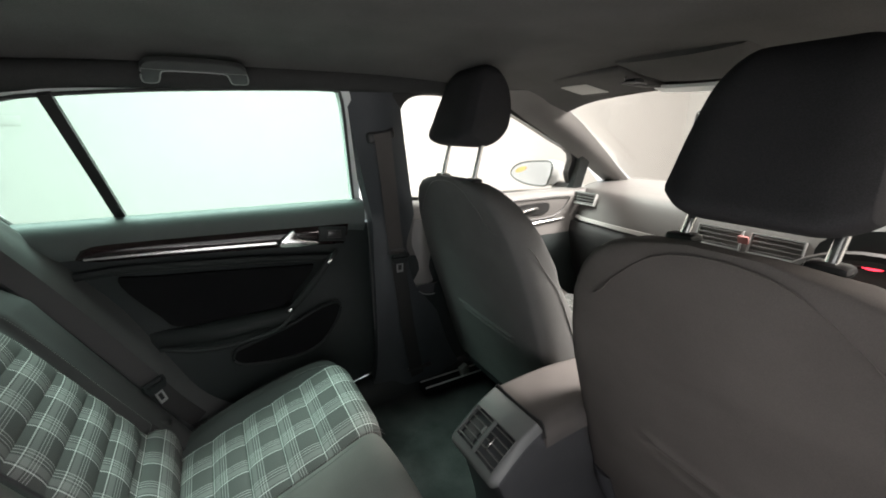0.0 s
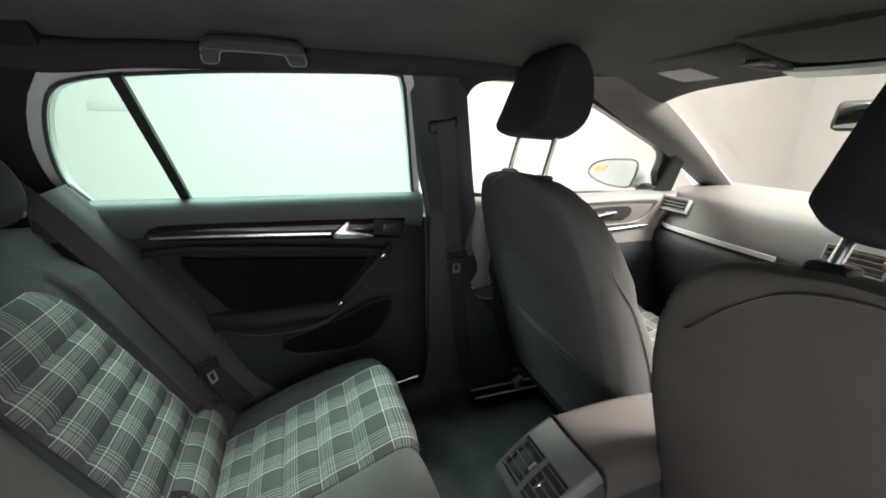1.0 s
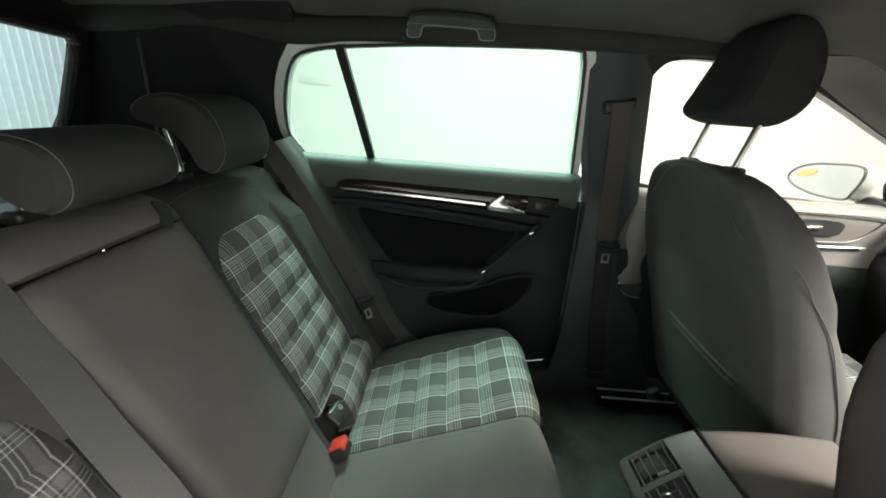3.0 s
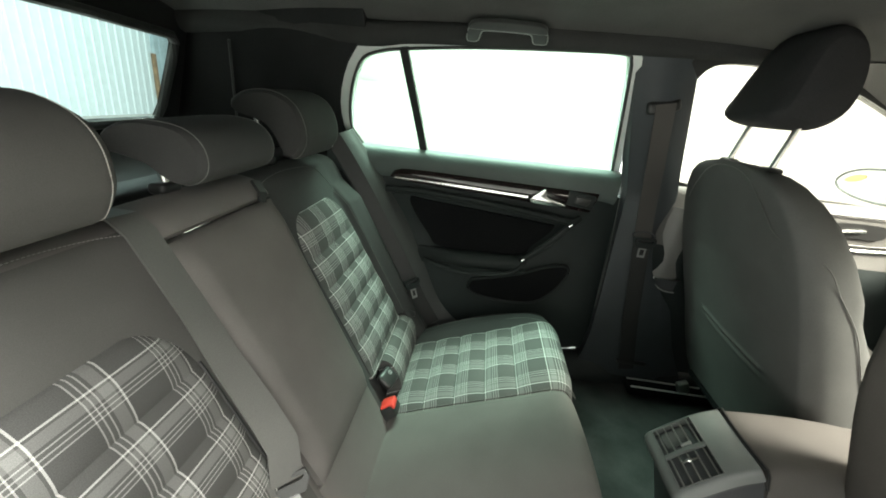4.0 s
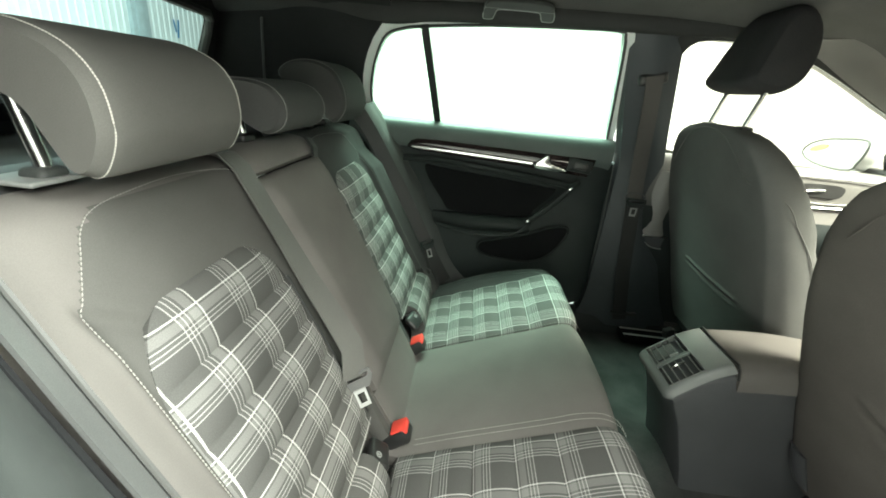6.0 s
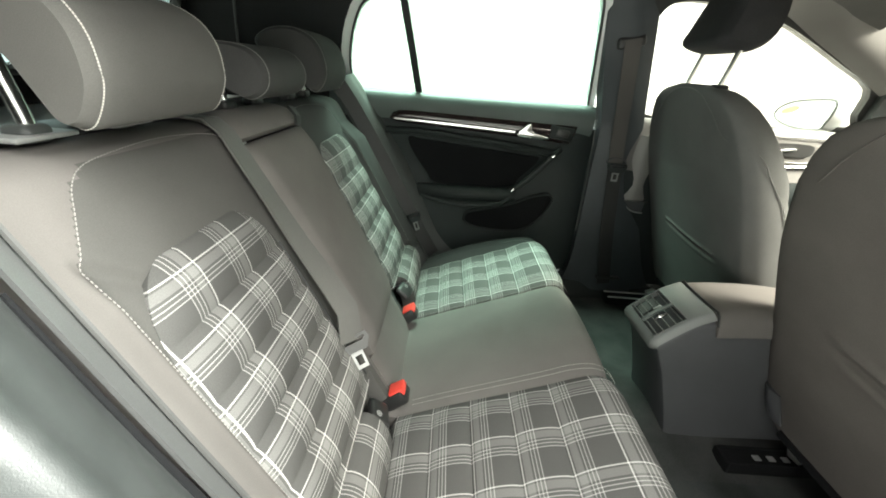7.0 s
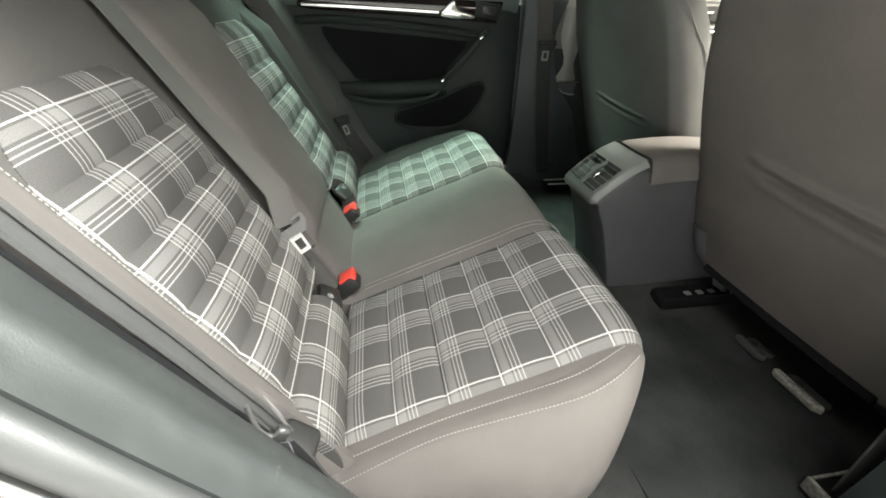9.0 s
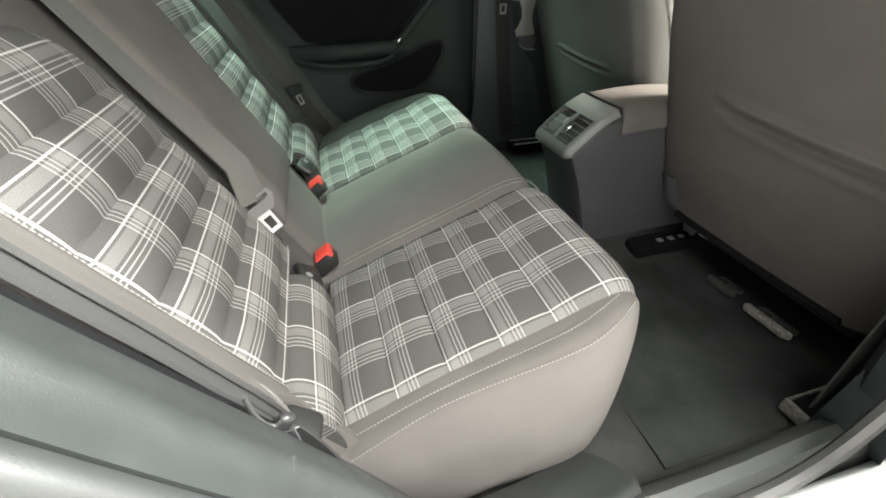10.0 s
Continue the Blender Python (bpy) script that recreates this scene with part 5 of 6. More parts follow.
    part("webbing", strap(run, [0.004 + 0.021 * math.sin(math.pi * min(1.0, 0.08 + k / 36)) for k in range(len(run))], 0.003, (0.1, 0.85, 0.5)), WEB_BLACK, lap)
    part("flap", strap(smoothpath([(0.618, 0.066, 0.634), (0.624, 0.074, 0.609), (0.629, 0.086, 0.580)], 5), [0.011 - 0.0006 * k for k in range(11)], 0.002, (0.25, 0.8, 0.5)), PLASTIC_MID, lap, "grey plastic flap beside the strap")
    part("anchor", rbox((0.640, 0.185, 0.415), (0.012, 0.036, 0.05), 0.004), PLASTIC_BLACK, lap, "black belt anchor")
    for s in (-1, 1):
        f = thing("front_seat_belt", "dark front seat belt running down the door pillar", "seat belt")
        shift = Vector((0.022, 0.05, 0)) if s > 0 else Vector((0, 0, 0))
        upper = ((s * 0.548, 0.748, 1.265), (s * 0.585, 0.772, 1.13), (s * 0.620, 0.797, 1.0), (s * 0.630, 0.815, 0.90)) if s > 0 else ((-0.540, 0.697, 1.265), (-0.580, 0.727, 1.12), (-0.612, 0.753, 0.96), (-0.620, 0.766, 0.872))
        lower = ((s * 0.622, 0.760, 0.868), (s * 0.622, 0.765, 0.6), (s * 0.625, 0.77, 0.40)) if s > 0 else ((-0.622, 0.768, 0.868), (-0.617, 0.798, 0.6), (-0.617, 0.832, 0.40))
        part("webbing", strap([Vector(p) + shift for p in upper], 0.05, 0.003, (0.0, 1, 0)), WEB_FRONT, f)
        part("lower_webbing", strap([Vector(p) + shift for p in lower], 0.05, 0.003, (0.0, 1, 0)), WEB_BLACK, f, "black lower belt run")
        guide_y = 0.728 if s > 0 else 0.698
        part("belt_guide", rbox((s * 0.560, guide_y, 1.258), (0.03, 0.085, 0.035), 0.01, 3, rot=(14, 0, 0)), PLASTIC_BLACK, f, "black upper belt guide")
        part("slot_rim", tube([Vector((s * 0.618, 0.768 + 0.034 * math.cos(a), 0.882 + 0.016 * math.sin(a))) + shift for a in [2 * math.pi * k / 18 for k in range(18)]], 0.003, 6, closed=True), PLASTIC_MID, f, "dark rim of the belt slot")
        tongue(f, (s * 0.610, 0.770, 0.866), 0, 0, 90 * s)
        if s < 0:
            part("end_fitting", rbox((s * 0.622, 0.845, 0.425), (0.02, 0.10, 0.012), 0.006), PLASTIC_BLACK, f)


belts()


# ---- front seats ----
def front_seats():
    SQUARE = 0.27
    def make(lift, half, wide, fore, rails, cloth, lip, fold, hollow, sink=0.0):
        f = thing("front_car_seat", "dark grey cloth front seat seen from behind", "car seat", "front seats")
        keys = [(z, w * wide, d) for z, w, d in ((0.455, 0.21, 0.06), (0.465, 0.240, 0.075), (0.49, 0.258, 0.09), (0.55, 0.270, 0.11), (0.62, 0.275, 0.135), (0.67, 0.277, 0.172), (0.70, 0.277, 0.176), (0.75, 0.278, 0.162), (0.85, 0.277, 0.132), (0.905, 0.273, 0.116), (0.92, 0.270, 0.119), (0.95, 0.266, 0.121), (1.02, 0.248, 0.110), (1.07, 0.222, 0.100), (1.105, 0.192, 0.088), (1.13, 0.155, 0.072), (1.147, 0.105, 0.055), (1.153, 0.05, 0.03))]
        def prof(z):
            for (a, w0, d0), (b, w1, d1) in zip(keys, keys[1:]):
                if z <= b:
                    k = (z - a) / (b - a)
                    return w0 + (w1 - w0) * k, d0 + (d1 - d0) * k
            return keys[-1][1:]
        def rear(z):
            return 0.812 - 0.32 * (z - 1.14) + 0.012 * max(0, (z - 1.10) / 0.05) ** 2
        x0, z0, x1, z1, r = fold
        def crease(x, z):
            # padded lip of the back panel: proud above its line, tucked in below it
            k = (x - x0) / (x1 - x0)
            fade = min(1.0, max(0.0, (k + 0.02) * 7)) * min(1.0, max(0.0, (1.03 - k) * 7))
            dz = z - (z0 + (z1 - z0) * k - 0.006 * math.sin(math.pi * min(max(k, 0), 1)))
            return fade * r * (0.55 * math.exp(-((dz - 0.2 * r) / (0.55 * r)) ** 2) - 0.42 * math.exp(-((dz + 1.05 * r) / (0.42 * r)) ** 2) + 0.22 * math.exp(-((dz + 2.3 * r) / (0.6 * r)) ** 2))
        def valley(x, z):
            # soft hollow under the shoulder line
            return hollow * math.exp(-((z - 0.93 - 0.05 * x) / 0.025) ** 2) * max(0.0, 1 - (x / 0.25) ** 4)
        def ring(z, n=112):
            w, d = prof(z)
            pts = []
            for i in range(n):
                a = 2 * math.pi * i / n
                c, sn = math.cos(a), math.sin(a)
                if sn < 0:
                    # even steps along the flat rear face
                    k = 1 - 2 * (a - math.pi) / math.pi
                    c = -math.copysign(min(1.0, abs(k) ** (1 / SQUARE)), k) if abs(k) < 0.93 else c
                    sn = -math.sqrt(max(0.0, 1 - c * c))
                x = w * math.copysign(abs(c) ** SQUARE, c)
                yy = math.copysign(abs(sn) ** (SQUARE if sn < 0 else 0.75), sn)
                # rear half flat, front half scooped between bolsters
                y = rear(z) + 0.010 + d * 0.58 + yy * d * 0.58
                if yy > 0:
                    y -= 0.35 * d * (1 - (x / w) ** 2) * yy
                if yy < -0.6:
                    y += -crease(x, z) + valley(x, z)
                pts.append(Vector((x, y, z)))
            return pts
        zs = [0.455 + 0.698 * i / 60 for i in range(61)]
        zs = sorted(set(zs + [z1 - 0.05 + (z0 - z1 + 0.09) * i / 70 for i in range(71)]))
        shell = part("backrest", loft([ring(z) for z in zs]), cloth, f, angle=60)
        def on(x, z, off=0.0015):
            w, d = prof(z)
            k = min(0.999, abs(x) / w)
            c = k ** (1 / SQUARE)
            sn = math.sqrt(max(0, 1 - c * c))
            return Vector((x, rear(z) + 0.010 + d * 0.58 - (sn ** SQUARE) * d * 0.58 - off, z))
        def flank(sx, deep, z):
            w, d = prof(z)
            sn = max(0.0, 1 - deep / (d * 0.58)) ** (1 / SQUARE)
            return Vector((sx * (w * math.sqrt(1 - sn * sn) ** SQUARE + 0.0012), rear(z) + 0.010 + deep, z))
        side = [(0.040, 1.01), (0.062, 0.955), (0.085, 0.90), (0.096, 0.84), (0.110, 0.72), (0.100, 0.62)]
        run = [flank(1, dp, z) for dp, z in side]
        over = [on(0.185, 1.035), on(0.135, 1.085), on(0.075, 1.130)]
        whole = [Vector((-p.x, p.y, p.z)) for p in run[::-1]] + [Vector((-p.x, p.y, p.z)) for p in over] + [on(0, 1.1435)] + over[::-1] + run
        part("seam", tube(smoothpath(whole, 8), 0.0013, 5), cloth if sink else THREAD_DARK, shell, "grey stitched seam")
        if not sink:
            line = smoothpath([(x0 + (x1 - x0) * k, 0, z0 + (z1 - z0) * k - 0.006 * math.sin(math.pi * k)) for k in (0, 0.25, 0.5, 0.75, 1)], 8)
            part("fold_seam", tube([on(p.x, p.z + 0.003, 0.0045) for p in line[2:-2]], 0.0011, 5), THREAD_DARK, shell, "pale thread along the fold")
        # headrest
        hp = [(y + fore, 1.385 + lift - (1.374 - z) * (1.06 if lift > 0 else 1.14)) for y, z in ((0.788, 1.205), (0.798, 1.24), (0.820, 1.300), (0.842, 1.350), (0.872, 1.374), (0.910, 1.370), (0.936, 1.335), (0.940, 1.28), (0.925, 1.225), (0.89, 1.196), (0.84, 1.190))]
        bm, seams = headrest_pad(hp, half, 0.22, 0.012, 0.05, 0.22)
        head = part("headrest", bm, HEAD_BLACK, f, "black cloth headrest", angle=180)
        for sx in (-0.078, 0.078):
            part("post", tube([(sx, 0.838 + fore * 0.72, 1.11), (sx, 0.842 + fore * 0.75, 1.15), (sx, 0.862 + fore, 1.225 + lift)], 0.0065, 10), CHROME, head, "chrome post")
            part("guide_sleeve", rbox((sx, 0.842 + fore * 0.75, 1.148), (0.040, 0.032, 0.014), 0.007), PLASTIC_BLACK, head, "black guide sleeve")
        # cushion, base, rails
        def seat(u, v):
            x = -0.25 + 0.50 * u
            y = 1.10 + 0.44 * v
            z = 0.545 + 0.09 * v - 0.05 * max(0, (v - 0.9) / 0.1) ** 2 + 0.035 * (abs(x) / 0.25) ** 4
            return Vector((x, y, z))
        part("seat", slab(seat, 20, 20, (0, 0, -0.13)), CLOTH, f)
        part("tartan_insert", slab(lambda u, v: seat(0.22 + 0.56 * u, v * 0.96) + Vector((0, 0, 0.006)), 12, 30, (0, 0, -0.01), lambda u, v: (0.28 * u, 0.5 * v)), PLAID, f, "tartan cloth insert")
        part("front_tartan", slab(lambda u, v: on((u - 0.5) * 0.34, 0.60 + 0.35 * v) + Vector((0, 0.82 * prof(0.60 + 0.35 * v)[1] + 0.008, 0)), 8, 12, (0, -0.01, 0), lambda u, v: (0.34 * u, 0.4 * v)), PLAID, f, "tartan cloth insert")
        part("seat_frame", rbox((0, 1.30, 0.425), (0.42, 0.40, 0.05), 0.012), PLASTIC_BLACK, f, "black seat frame")
        part("lower_valance", tube([on(-0.20, 0.462), on(0, 0.458), on(0.20, 0.462)], 0.010, 8), DEEP_BLACK, f)
        if sink:
            part("hinge_cover", slab(lambda u, v: on(-0.262 + 0.050 * u + 0.012 * v, 0.555 - 0.075 * v, 0.004 + 0.012 * math.sin(math.pi * u) * math.sin(math.pi * (0.15 + 0.7 * v))), 8, 8, (0, 0.02, 0)), PLASTIC_MID, f, "curved grey hinge cover")
            part("foot_bracket", rbox((-0.161, 1.059, 0.445), (0.030, 0.034, 0.030), 0.004, rot=(25, 0, 10)), STEEL, f, "bright steel foot bracket")
            part("foot_bracket", rbox((-0.125, 1.085, 0.428), (0.050, 0.016, 0.014), 0.003, rot=(10, 0, 10)), BRACKET, f, "pale steel foot bracket")
        for sx, y0 in rails:
            edge = DEEP_BLACK if sink and sx < 0 else lip
            rail = part("rail", rbox((sx, y0 + 0.27, 0.352 + sink), (0.052, 0.54, 0.030), 0.004), DEEP_BLACK, f, "black seat rail")
            for side in (-0.022, 0.022):
                part("rail_lip", rbox((sx + side, y0 + 0.269, 0.370 + sink), (0.005, 0.54, 0.005), 0.0015), edge, rail, "bright rail edge")
            part("rail_end", rbox((sx, y0 - 0.002, 0.355 + sink), (0.054, 0.008, 0.028), 0.003), edge if sink else DEEP_BLACK, rail, "steel rail end")
            if sink:
                for k in range(4):
                    part("rail_slot", rbox((sx + 0.004, y0 + 0.075 + 0.034 * k, 0.3685 + sink), (0.014, 0.016, 0.003), 0.001), LATCH if sx < 0 else BRACKET, rail, "worn metal rail slot")
            else:
                part("bracket", rbox((sx + 0.01, y0 + 0.17, 0.388), (0.022, 0.035, 0.04), 0.003, rot=(20, 0, 10)), STEEL, rail, "steel seat bracket")
        return f
    make(0.0, 0.104, 1.04, 0.065, ((-0.196, 0.932), (0.288, 0.888)), SEAT_WARM_LIT, BRACKET, (-0.125, 0.775, 0.22, 0.752, 0.017), 0.008, 0.02).matrix_basis = pose(0.350, -0.075, -0.02)
    make(0.040, 0.108, 1.01, 0.034, ((-0.222, 0.868), (0.240, 0.868)), SEAT_BACK, SILVER, (-0.125, 0.737, 0.165, 0.717, 0.010), 0.006).matrix_basis = pose(-0.362, -0.028, 0)
    b = thing("belt_buckle", "black front belt buckle with a red button", "belt buckle")
    part("housing", rbox((-0.085, 1.10, 0.62), (0.03, 0.05, 0.10), 0.008, rot=(20, 0, 0)), PLASTIC_BLACK, b)
    part("button", rbox((-0.085, 1.082, 0.672), (0.022, 0.035, 0.012), 0.004, rot=(20, 0, 0)), RED, b, "red release button")
    for x, y, ln, mat in ((0.328, 0.985, 0.076, TONGUE_GREY), (0.447, 0.985, 0.108, BRACKET)):
        d = thing("floor_bracket", "scuffed metal cable cover on the carpet under the seat", "floor bracket", "floor brackets")
        rail = [(-ln / 2, -0.016), (-ln / 2 + 0.010, -0.022), (ln / 2 - 0.012, -0.020), (ln / 2, -0.010), (ln / 2 - 0.006, 0.0), (-ln / 2 + 0.004, -0.004)]
        part("cover", prism([(x + a, y + b, 0.334) for a, b in rail], (0, 0, 0.014), 0.003), mat, d)
        rail = [(-ln * 0.38, 0.006), (ln * 0.30, 0.008), (ln * 0.44, 0.016), (ln * 0.40, 0.024), (-ln * 0.30, 0.022)]
        part("back_cover", prism([(x + a, y + b, 0.334) for a, b in rail], (0, 0, 0.010), 0.002), TONGUE_GREY, d, "dull rear half of the cover")
        part("clip", rbox((x - ln * 0.12, y + 0.003, 0.344), (0.024, 0.012, 0.010), 0.003, rot=(0, 0, 12)), PLASTIC_BLACK, d, "black clip")


front_seats()


# ---- centre console ----
def console():
    c = thing("centre_console", "dark centre console with rear air vents and a padded grey lid", "centre console")
    low = [(0.748, 0.33), (0.728, 0.42), (0.695, 0.53), (0.668, 0.592), (0.662, 0.604)]
    ring = low + [(0.70, 0.640), (0.735, 0.662), (0.775, 0.672), (1.05, 0.655), (1.60, 0.62), (1.62, 0.33)]
    def wide(z):
        return 0.078 + 0.022 * (max(0.0, 0.66 - z) / 0.33) ** 0.8
    rings = []
    for k, pull in ((-1.0, 0.012), (-0.97, 0.004), (-0.9, 0.0), (0.9, 0.0), (0.97, 0.004), (1.0, 0.012)):
        rings.append([Vector((k * wide(z), y + (pull if y < 0.8 else 0), z - (pull if z > 0.6 else 0))) for y, z in ring])
    part("body", loft(rings), PLASTIC_MID, c)
    # gently sloping vent housing, from the rear edge up to the lid
    curve = smoothpath([(0, 0.655, 0.592), (0, 0.652, 0.604), (0, 0.660, 0.618), (0, 0.70, 0.654), (0, 0.735, 0.680), (0, 0.770, 0.697)], 8)
    L = length(curve)

    def vp(x, h, o=0.0):
        p = along(curve, min(max(h / L, 0), 1))
        d = (along(curve, min(h / L + 0.02, 1)) - along(curve, max(h / L - 0.02, 0))).normalized()
        return Vector((x, p.y, p.z)) + Vector((0, -d.z, d.y)) * o
    h0, h1, hw = 0.032, 0.110, 0.066

    def skin(u, v):
        x, h = -0.082 + 0.164 * u, L * v
        edge = max(0.0, (abs(x) - 0.066) / 0.016)
        return vp(x, h, -0.016 * edge ** 2.5)
    bm = bmesh.new()
    us = [0, 0.03, 0.055, 0.08, (0.082 - hw) / 0.164, 0.35, 0.5, 0.65, (0.082 + hw) / 0.164, 0.92, 0.945, 0.97, 1]
    vs = [0, 0.06, 0.12, 0.18, h0 / L, 0.4, 0.55, h1 / L, 0.75, 0.82, 0.9, 0.96, 1]
    grid = [[bm.verts.new(skin(u, v)) for v in vs] for u in us]
    deep = {}
    for i in range(len(us) - 1):
        for j in range(len(vs) - 1):
            inside = 4 <= i < 8 and 4 <= j < 7
            if not inside:
                bm.faces.new((grid[i][j], grid[i + 1][j], grid[i + 1][j + 1], grid[i][j + 1]))
    rim = [(i, 4) for i in range(4, 9)] + [(8, j) for j in range(5, 8)] + [(i, 7) for i in range(7, 3, -1)] + [(4, j) for j in range(6, 4, -1)]
    sunk = [bm.verts.new(skin(us[i], vs[j]) + Vector((0, 0.61, -0.79)) * 0.022) for i, j in rim]
    for k in range(len(rim)):
        a, b = rim[k], rim[(k + 1) % len(rim)]
        bm.faces.new((grid[a[0]][a[1]], grid[b[0]][b[1]], sunk[(k + 1) % len(rim)], sunk[k]))
    h = part("vent_housing", bm, VENT_GREY, c, "grey vent surround", angle=50)
    part("vent_back", prism([vp(-hw, h0, -0.018), vp(hw, h0, -0.018), vp(hw, h1, -0.018), vp(-hw, h1, -0.018)], (0, 0.004, -0.005)), DEEP_BLACK, h)
    part("vent_frame", tube([vp(-hw, h0, 0.001), vp(hw, h0, 0.001), vp(hw, h1, 0.001), vp(-hw, h1, 0.001)], 0.0016, 6, closed=True), VENT_GREY, h, "satin vent edge")
    part("divider", strap([vp(0, h0, 0.0), vp(0, (h0 + h1) / 2, 0.001), vp(0, h1, 0.0)], 0.008, 0.005, (1, 0, 0)), VENT_GREY, h, "grey vent divider")
    for sx in (-1, 1):
        for k in range(5):
            hh = h0 + (h1 - h0) * (k + 0.5) / 5
            part("slat", strap([vp(sx * 0.005, hh, -0.004), vp(sx * (hw - 0.001), hh, -0.003)], 0.0052, 0.0020, (0, -0.84, 0.54)), SLAT_PALE, h)
        if sx > 0:
            part("vent_tab", tube(smoothpath([vp(0.022, h0 + 0.022, 0.001), vp(0.026, (h0 + h1) / 2, 0.005), vp(0.024, h1 - 0.022, 0.001)], 5), [0.0012 + 0.0022 * math.sin(math.pi * k / 10) for k in range(11)], 8), CHROME, h, "small chrome adjuster tab")
        else:
            part("vent_flap", slab(lambda u, v: vp(-0.052 + 0.030 * u, h0 + 0.012 + 0.046 * v, -0.002 - 0.006 * u), 4, 4, (0, 0.001, -0.0015)), SLAT_MID, h, "half-turned grey vent flap")
            part("vent_tab", rbox(vp(-0.012, (h0 + h1) / 2 + 0.008, 0.0), (0.006, 0.020, 0.005), 0.002, rot=(38, 0, 0)), SLAT_GREY, h, "small pale adjuster tab")
    def lid(u, v):
        x = -0.086 + 0.172 * u
        y = 0.776 + 0.27 * v
        e = min(1.0, 8 * u, 8 * (1 - u), 0.5 + 8 * v, 8 * (1 - v))
        return Vector((x, y + 0.006 * (2 * u - 1) ** 2, 0.676 + 0.021 * e ** 0.5 + 0.008 * math.sin(math.pi * v) + 0.003 * math.sin(math.pi * u)))
    part("lid", slab(lid, 24, 24, (0, 0.004, -0.036)), CLOTH, c, "padded grey lid")
    # thin black tube that darkens the narrow gap at the lid's rear edge
    part("lid_gap_line", tube([(x, 0.774 + 0.006 * (x / 0.086) ** 2, 0.6985 - 0.03 * max(0, (abs(x) - 0.072) / 0.014) ** 2) for x in [-0.086 + 0.172 * k / 24 for k in range(25)]], 0.0032, 6), PLASTIC_BLACK, c, "black line laid to darken the gap before the lid")
    part("gear_panel", rbox((0, 1.35, 0.645), (0.15, 0.42, 0.03), 0.01), GLOSS_BLACK, c, "gloss black gear panel")


console()
crumb = tagged(part("crumb", rbox((0.0, 0.60, 0.392), (0.008, 0.007, 0.005), 0.002), RUST), "small tan crumb on the black carpet", "crumb")


# ---- dashboard and roof fittings ----
def vent(parent, m, w, h, bars):
    o = [m @ Vector(p) for p in ((-w, 0, -h), (w, 0, -h), (w * 0.96, 0, h), (-w, 0, h))]
    i = [m @ Vector(p) for p in ((-w + 0.004, 0, -h + 0.004), (w - 0.004, 0, -h + 0.004), (w * 0.96 - 0.004, 0, h - 0.004), (-w + 0.004, 0, h - 0.004))]
    v = part("air_vent", ringplate(o, i, m.to_3x3() @ Vector((0, 0.02, 0))), SLAT_GREY, parent, "air vent with a pale surround")
    part("vent_back", prism([m @ Vector(p) for p in ((-w, 0.015, -h), (w, 0.015, -h), (w * 0.96, 0.015, h), (-w, 0.015, h))], m.to_3x3() @ Vector((0, 0.004, 0))), PLASTIC_BLACK, v)
    for k in range(bars):
        z = -h + 2 * h * (k + 0.7) / (bars + 0.4)
        bm = rbox((0, 0.006, z), (2 * w - 0.012, 0.012, 0.0024), 0.001)
        bmesh.ops.transform(bm, matrix=m, verts=bm.verts)
        part("slat", bm, SLAT_PALE, v)


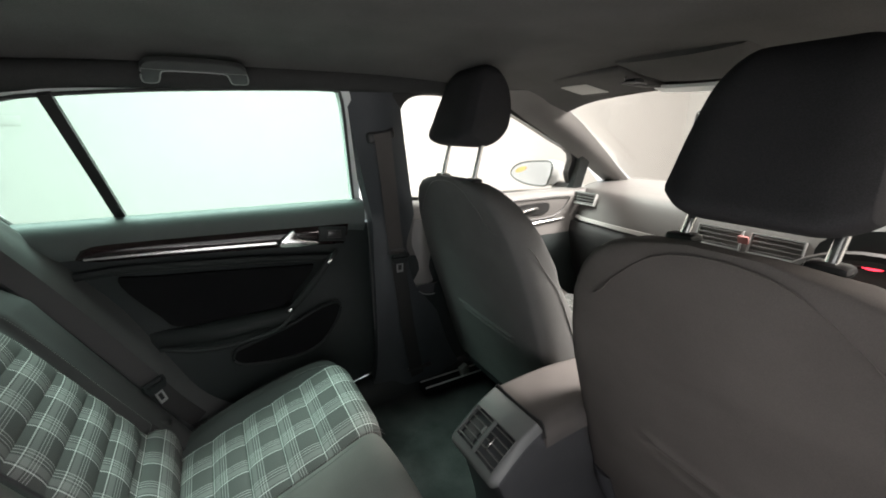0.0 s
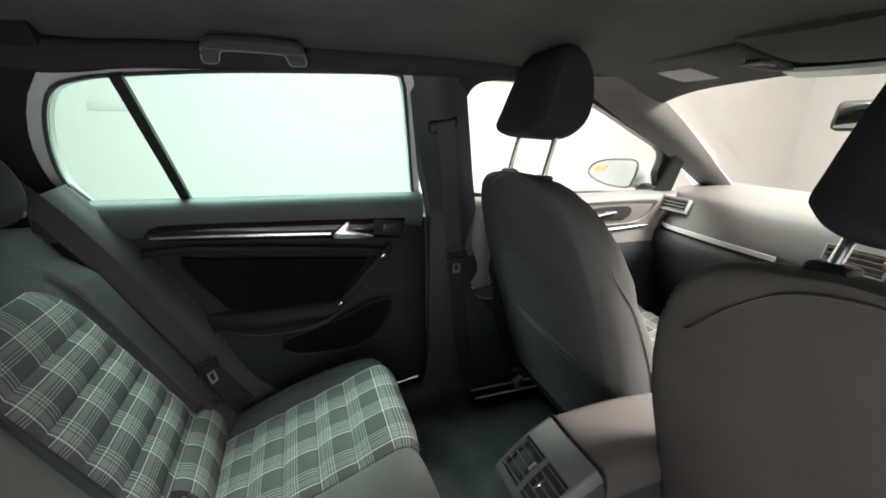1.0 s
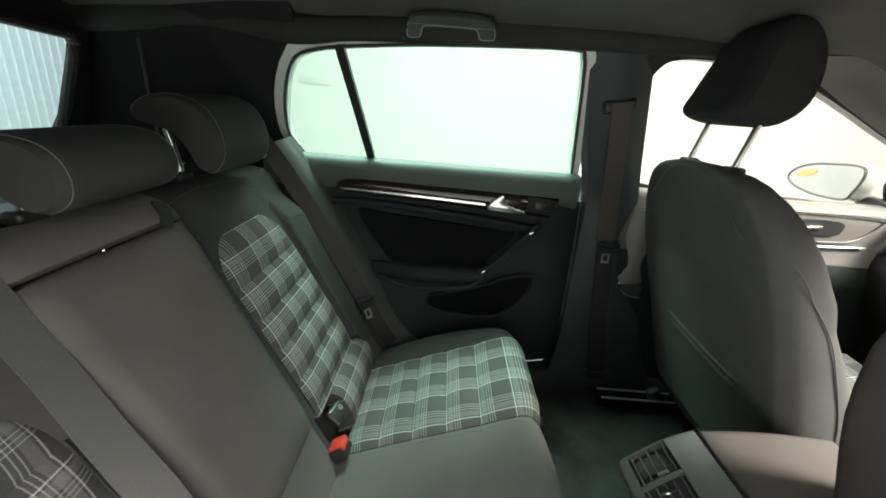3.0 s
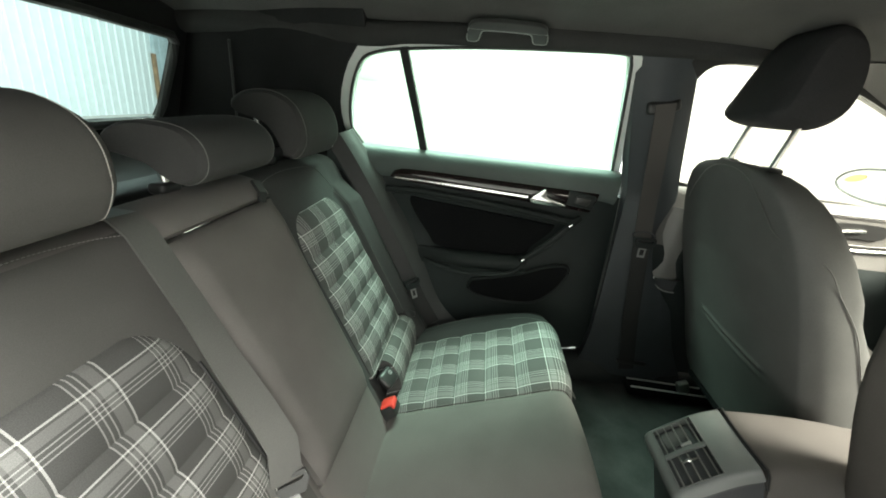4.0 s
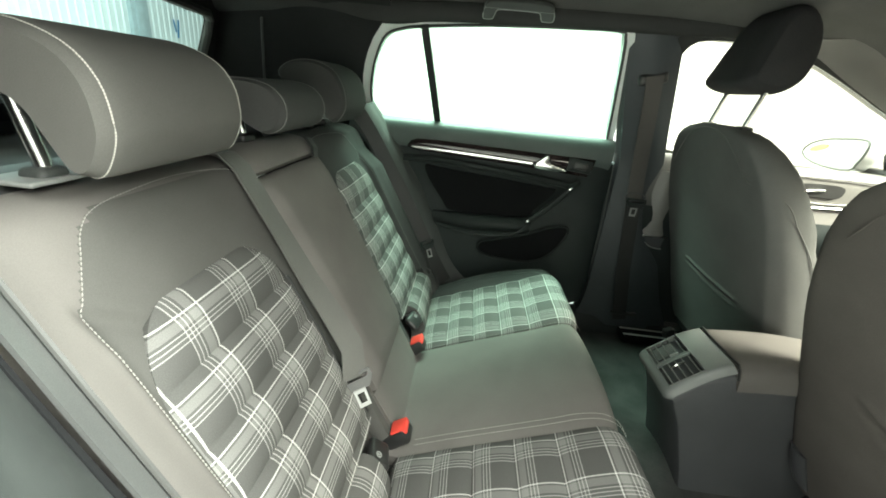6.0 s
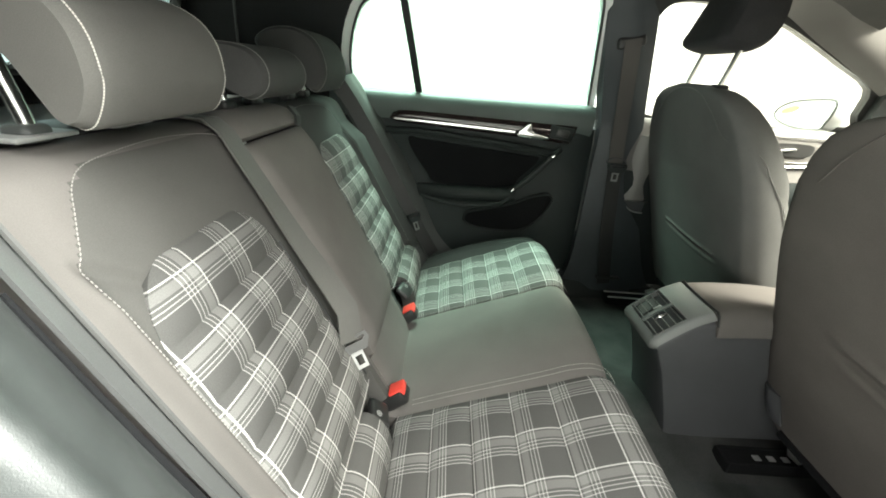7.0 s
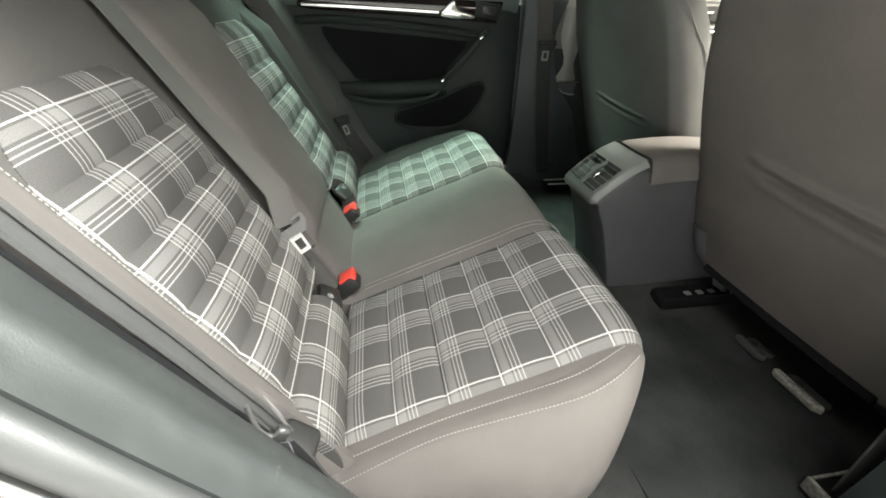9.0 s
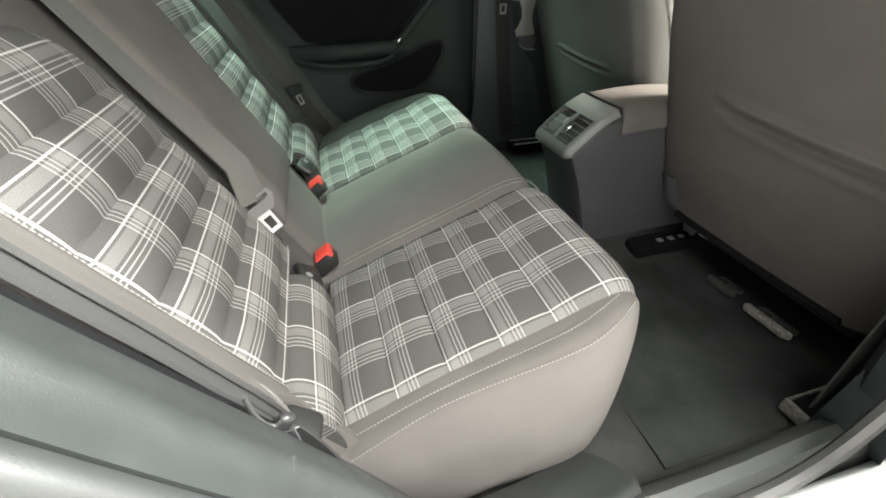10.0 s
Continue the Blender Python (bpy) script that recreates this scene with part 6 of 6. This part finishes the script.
def dashboard():
    d = thing("dashboard", "grey soft-skinned dashboard with a silver trim line and air vents", "dashboard", kind="structure")
    prof = smoothpath([(0, 2.04, 1.062), (0, 1.90, 1.068), (0, 1.76, 1.062), (0, 1.67, 1.046), (0, 1.635, 1.024), (0, 1.610, 0.97), (0, 1.598, 0.92), (0, 1.61, 0.90)], 4)
    part("top", loft([[Vector((x, p.y + 0.10 * (abs(x) / 0.74) ** 6, p.z - 0.012 * (abs(x) / 0.74) ** 4)) for p in prof] + [Vector((x, 2.04, 0.90))] for x in [-0.735 + 1.47 * i / 30 for i in range(31)]]), DASH, d)
    low = smoothpath([(0, 1.615, 0.898), (0, 1.60, 0.84), (0, 1.64, 0.72), (0, 1.70, 0.60)], 4)
    part("lower_panel", loft([[Vector((x, p.y, p.z)) for p in low] + [Vector((x, 2.0, 0.6)), Vector((x, 2.0, 0.89))] for x in (-0.70, -0.3, 0.3, 0.70)]), PLASTIC_BLACK, d, "black glovebox and lower dashboard")
    part("trim_line", strap([(-0.70, 1.660, 0.915), (-0.60, 1.612, 0.916), (-0.40, 1.596, 0.914), (-0.22, 1.592, 0.912)], 0.014, 0.008, (0, 0, 1)), SILVER, d, "silver trim line")
    vent(d, pose(-0.616, 1.620, 1.002, -20, 0, 0), 0.065, 0.026, 4)
    vent(d, pose(-0.055, 1.596, 0.962, -15, 0, 0), 0.066, 0.03, 4)
    vent(d, pose(0.095, 1.596, 0.962, -15, 0, 0), 0.066, 0.03, 4)
    part("hazard_switch", rbox((0.02, 1.584, 0.968), (0.030, 0.008, 0.026), 0.004, rot=(22, 0, 0)), HAZARD, d, "dull red hazard switch")
    part("screen", rbox((0.02, 1.575, 0.86), (0.22, 0.02, 0.12), 0.006), SCREEN, d, "black display")
    hood = part("cluster_hood", loft([[Vector((0.36 + 0.17 * math.cos(a), y, 0.985 + (0.075 * math.sin(a)))) for a in [math.pi * i / 12 for i in range(13)]] + [Vector((0.19, y, 0.95))] for y in (1.56, 1.60, 1.68, 1.75)]), PLASTIC, d, "dark instrument hood")
    part("red_dial", prism([Vector((0.30 + 0.025 * math.cos(a), 1.553, 0.975 + 0.012 * math.sin(a))) for a in [2 * math.pi * i / 14 for i in range(14)]], (0, 0.003, 0)), RED_LIGHT, d, "glowing red dial")
    part("speaker_grille", rbox((-0.62, 1.82, 1.052), (0.07, 0.02, 0.006), 0.002), PLASTIC_BLACK, d)
    sw = thing("steering_wheel", "black steering wheel behind the front seat", "steering wheel")
    ring = [Vector((0.36 + 0.18 * math.cos(a), 1.40 - 0.07 * math.sin(a), 0.87 + 0.165 * math.sin(a))) for a in [2 * math.pi * i / 40 for i in range(40)]]
    part("rim", tube(ring, 0.015, 8, closed=True), PLASTIC_BLACK, sw)
    part("hub", rbox((0.36, 1.42, 0.87), (0.14, 0.05, 0.11), 0.02, 3, rot=(-22, 0, 0)), PLASTIC_BLACK, sw)
    for x in (-1, 1):
        part("spoke", rbox((0.36 + x * 0.115, 1.41, 0.875), (0.11, 0.02, 0.03), 0.008, rot=(-22, 0, 0)), PLASTIC, sw)
    part("column", tube([(0.36, 1.43, 0.86), (0.36, 1.65, 0.80)], 0.03, 10), PLASTIC_BLACK, sw)


dashboard()


def roof_things():
    g = thing("grab_handle", "dark folding grab handle on the roof edge above the door", "grab handle")
    def on_roof(y, d, o=0.0):
        return Vector((-0.436, y, 1.411)) + Vector((-0.8, 0, -0.6)) * d + Vector((0.6, 0, -0.8)) * o
    arch = smoothpath([(0.168, 0.030, 0), (0.174, 0.010, 0), (0.200, 0.001, 0), (0.262, -0.002, 0), (0.325, 0.000, 0), (0.350, 0.008, 0), (0.357, 0.030, 0), (0.357, 0.050, 0), (0.340, 0.053, 0), (0.327, 0.051, 0), (0.320, 0.032, 0), (0.310, 0.025, 0),
                       (0.262, 0.024, 0), (0.210, 0.026, 0), (0.200, 0.034, 0), (0.194, 0.056, 0), (0.180, 0.061, 0), (0.167, 0.057, 0)], 3, True)
    part("grip", prism([on_roof(p.x, p.y, 0.004) for p in arch], Vector((0.6, 0, -0.8)) * 0.016, 0.0035), HANDLE_GREY, g)
    lower = [p for p in arch if p.y > 0.020]
    # pale line drawn along the grip's lower contour
    part("edge_line", tube([on_roof(p.x, p.y - 0.001, 0.0185) for p in lower if 0.165 < p.x < 0.36], 0.0018, 6), SLAT_GREY, g, "pale line along the lower edge")
    for y in (0.181, 0.341):
        part("foot", rbox(on_roof(y, 0.040, 0.0), (0.022, 0.030, 0.020), 0.005, 3, rot=(0, -37, 0)), HANDLE_GREY, g)
    v = thing("sun_visor", "dark folded sun visor with a pale label", "sun visor")
    part("flap", rbox((-0.295, 1.230, 1.399), (0.36, 0.205, 0.014), 0.006, 3, rot=(-8.5, 0, 0)), LINER, v)
    part("sticker", rbox((-0.330, 1.250, 1.3885), (0.11, 0.10, 0.002), 0.0004, rot=(-8.5, 0, 0)), WALL_WHITE, v, "pale blank label")
    c = thing("roof_console", "grey overhead console with a pale reading light lens", "roof console")
    def dome(u, v):
        x, y = -0.115 + 0.29 * u, 1.10 + 0.20 * v
        e = (math.sin(math.pi * u) ** 0.4) * (math.sin(math.pi * (0.08 + 0.84 * v)) ** 0.5)
        return Vector((x, y, headliner_z(x, y) + 0.004 - 0.030 * e))
    part("housing", slab(dome, 20, 16, (0, 0, 0.012)), LINER, c)
    part("lens", slab(lambda u, v: Vector((-0.135 + 0.31 * u, 1.300 + 0.042 * v, 1.379 - 0.006 * math.sin(math.pi * u) - 0.008 * v)), 12, 4, (0, 0, 0.008)), FRAME_GREY, c, "pale reading light lens")
    grip = smoothpath([(-0.105, 1.145, 1.392), (-0.118, 1.165, 1.386), (-0.122, 1.200, 1.381), (-0.112, 1.240, 1.378), (-0.092, 1.262, 1.378)], 5)
    part("edge_line", tube(grip, 0.0030, 6), SLAT_PALE, c, "pale moulded edge")
    part("switch", rbox((-0.092, 1.160, 1.384), (0.030, 0.036, 0.010), 0.004), PLASTIC_BLACK, c, "black reading light switch")
    part("switch_frame", tube([(-0.110, 1.139, 1.380), (-0.074, 1.139, 1.380), (-0.074, 1.181, 1.378), (-0.110, 1.181, 1.378)], 0.0022, 6, closed=True), SLAT_PALE, c, "pale switch surround")
    m = thing("rear_view_mirror", "black-framed interior mirror under the windscreen top", "mirror")
    part("shell", rbox((0.0, 1.455, 1.297), (0.235, 0.03, 0.065), 0.014, 3, rot=(-8, 0, -12)), PLASTIC_BLACK, m)
    part("mirror_glass", rbox((0.003, 1.438, 1.296), (0.215, 0.002, 0.050), 0.0008, rot=(-8, 0, -12)), MIRROR, m, "mirror glass")
    part("stem", tube([(0.0, 1.46, 1.31), (0.0, 1.47, 1.34)], 0.012, 8), PLASTIC_BLACK, m)


roof_things()
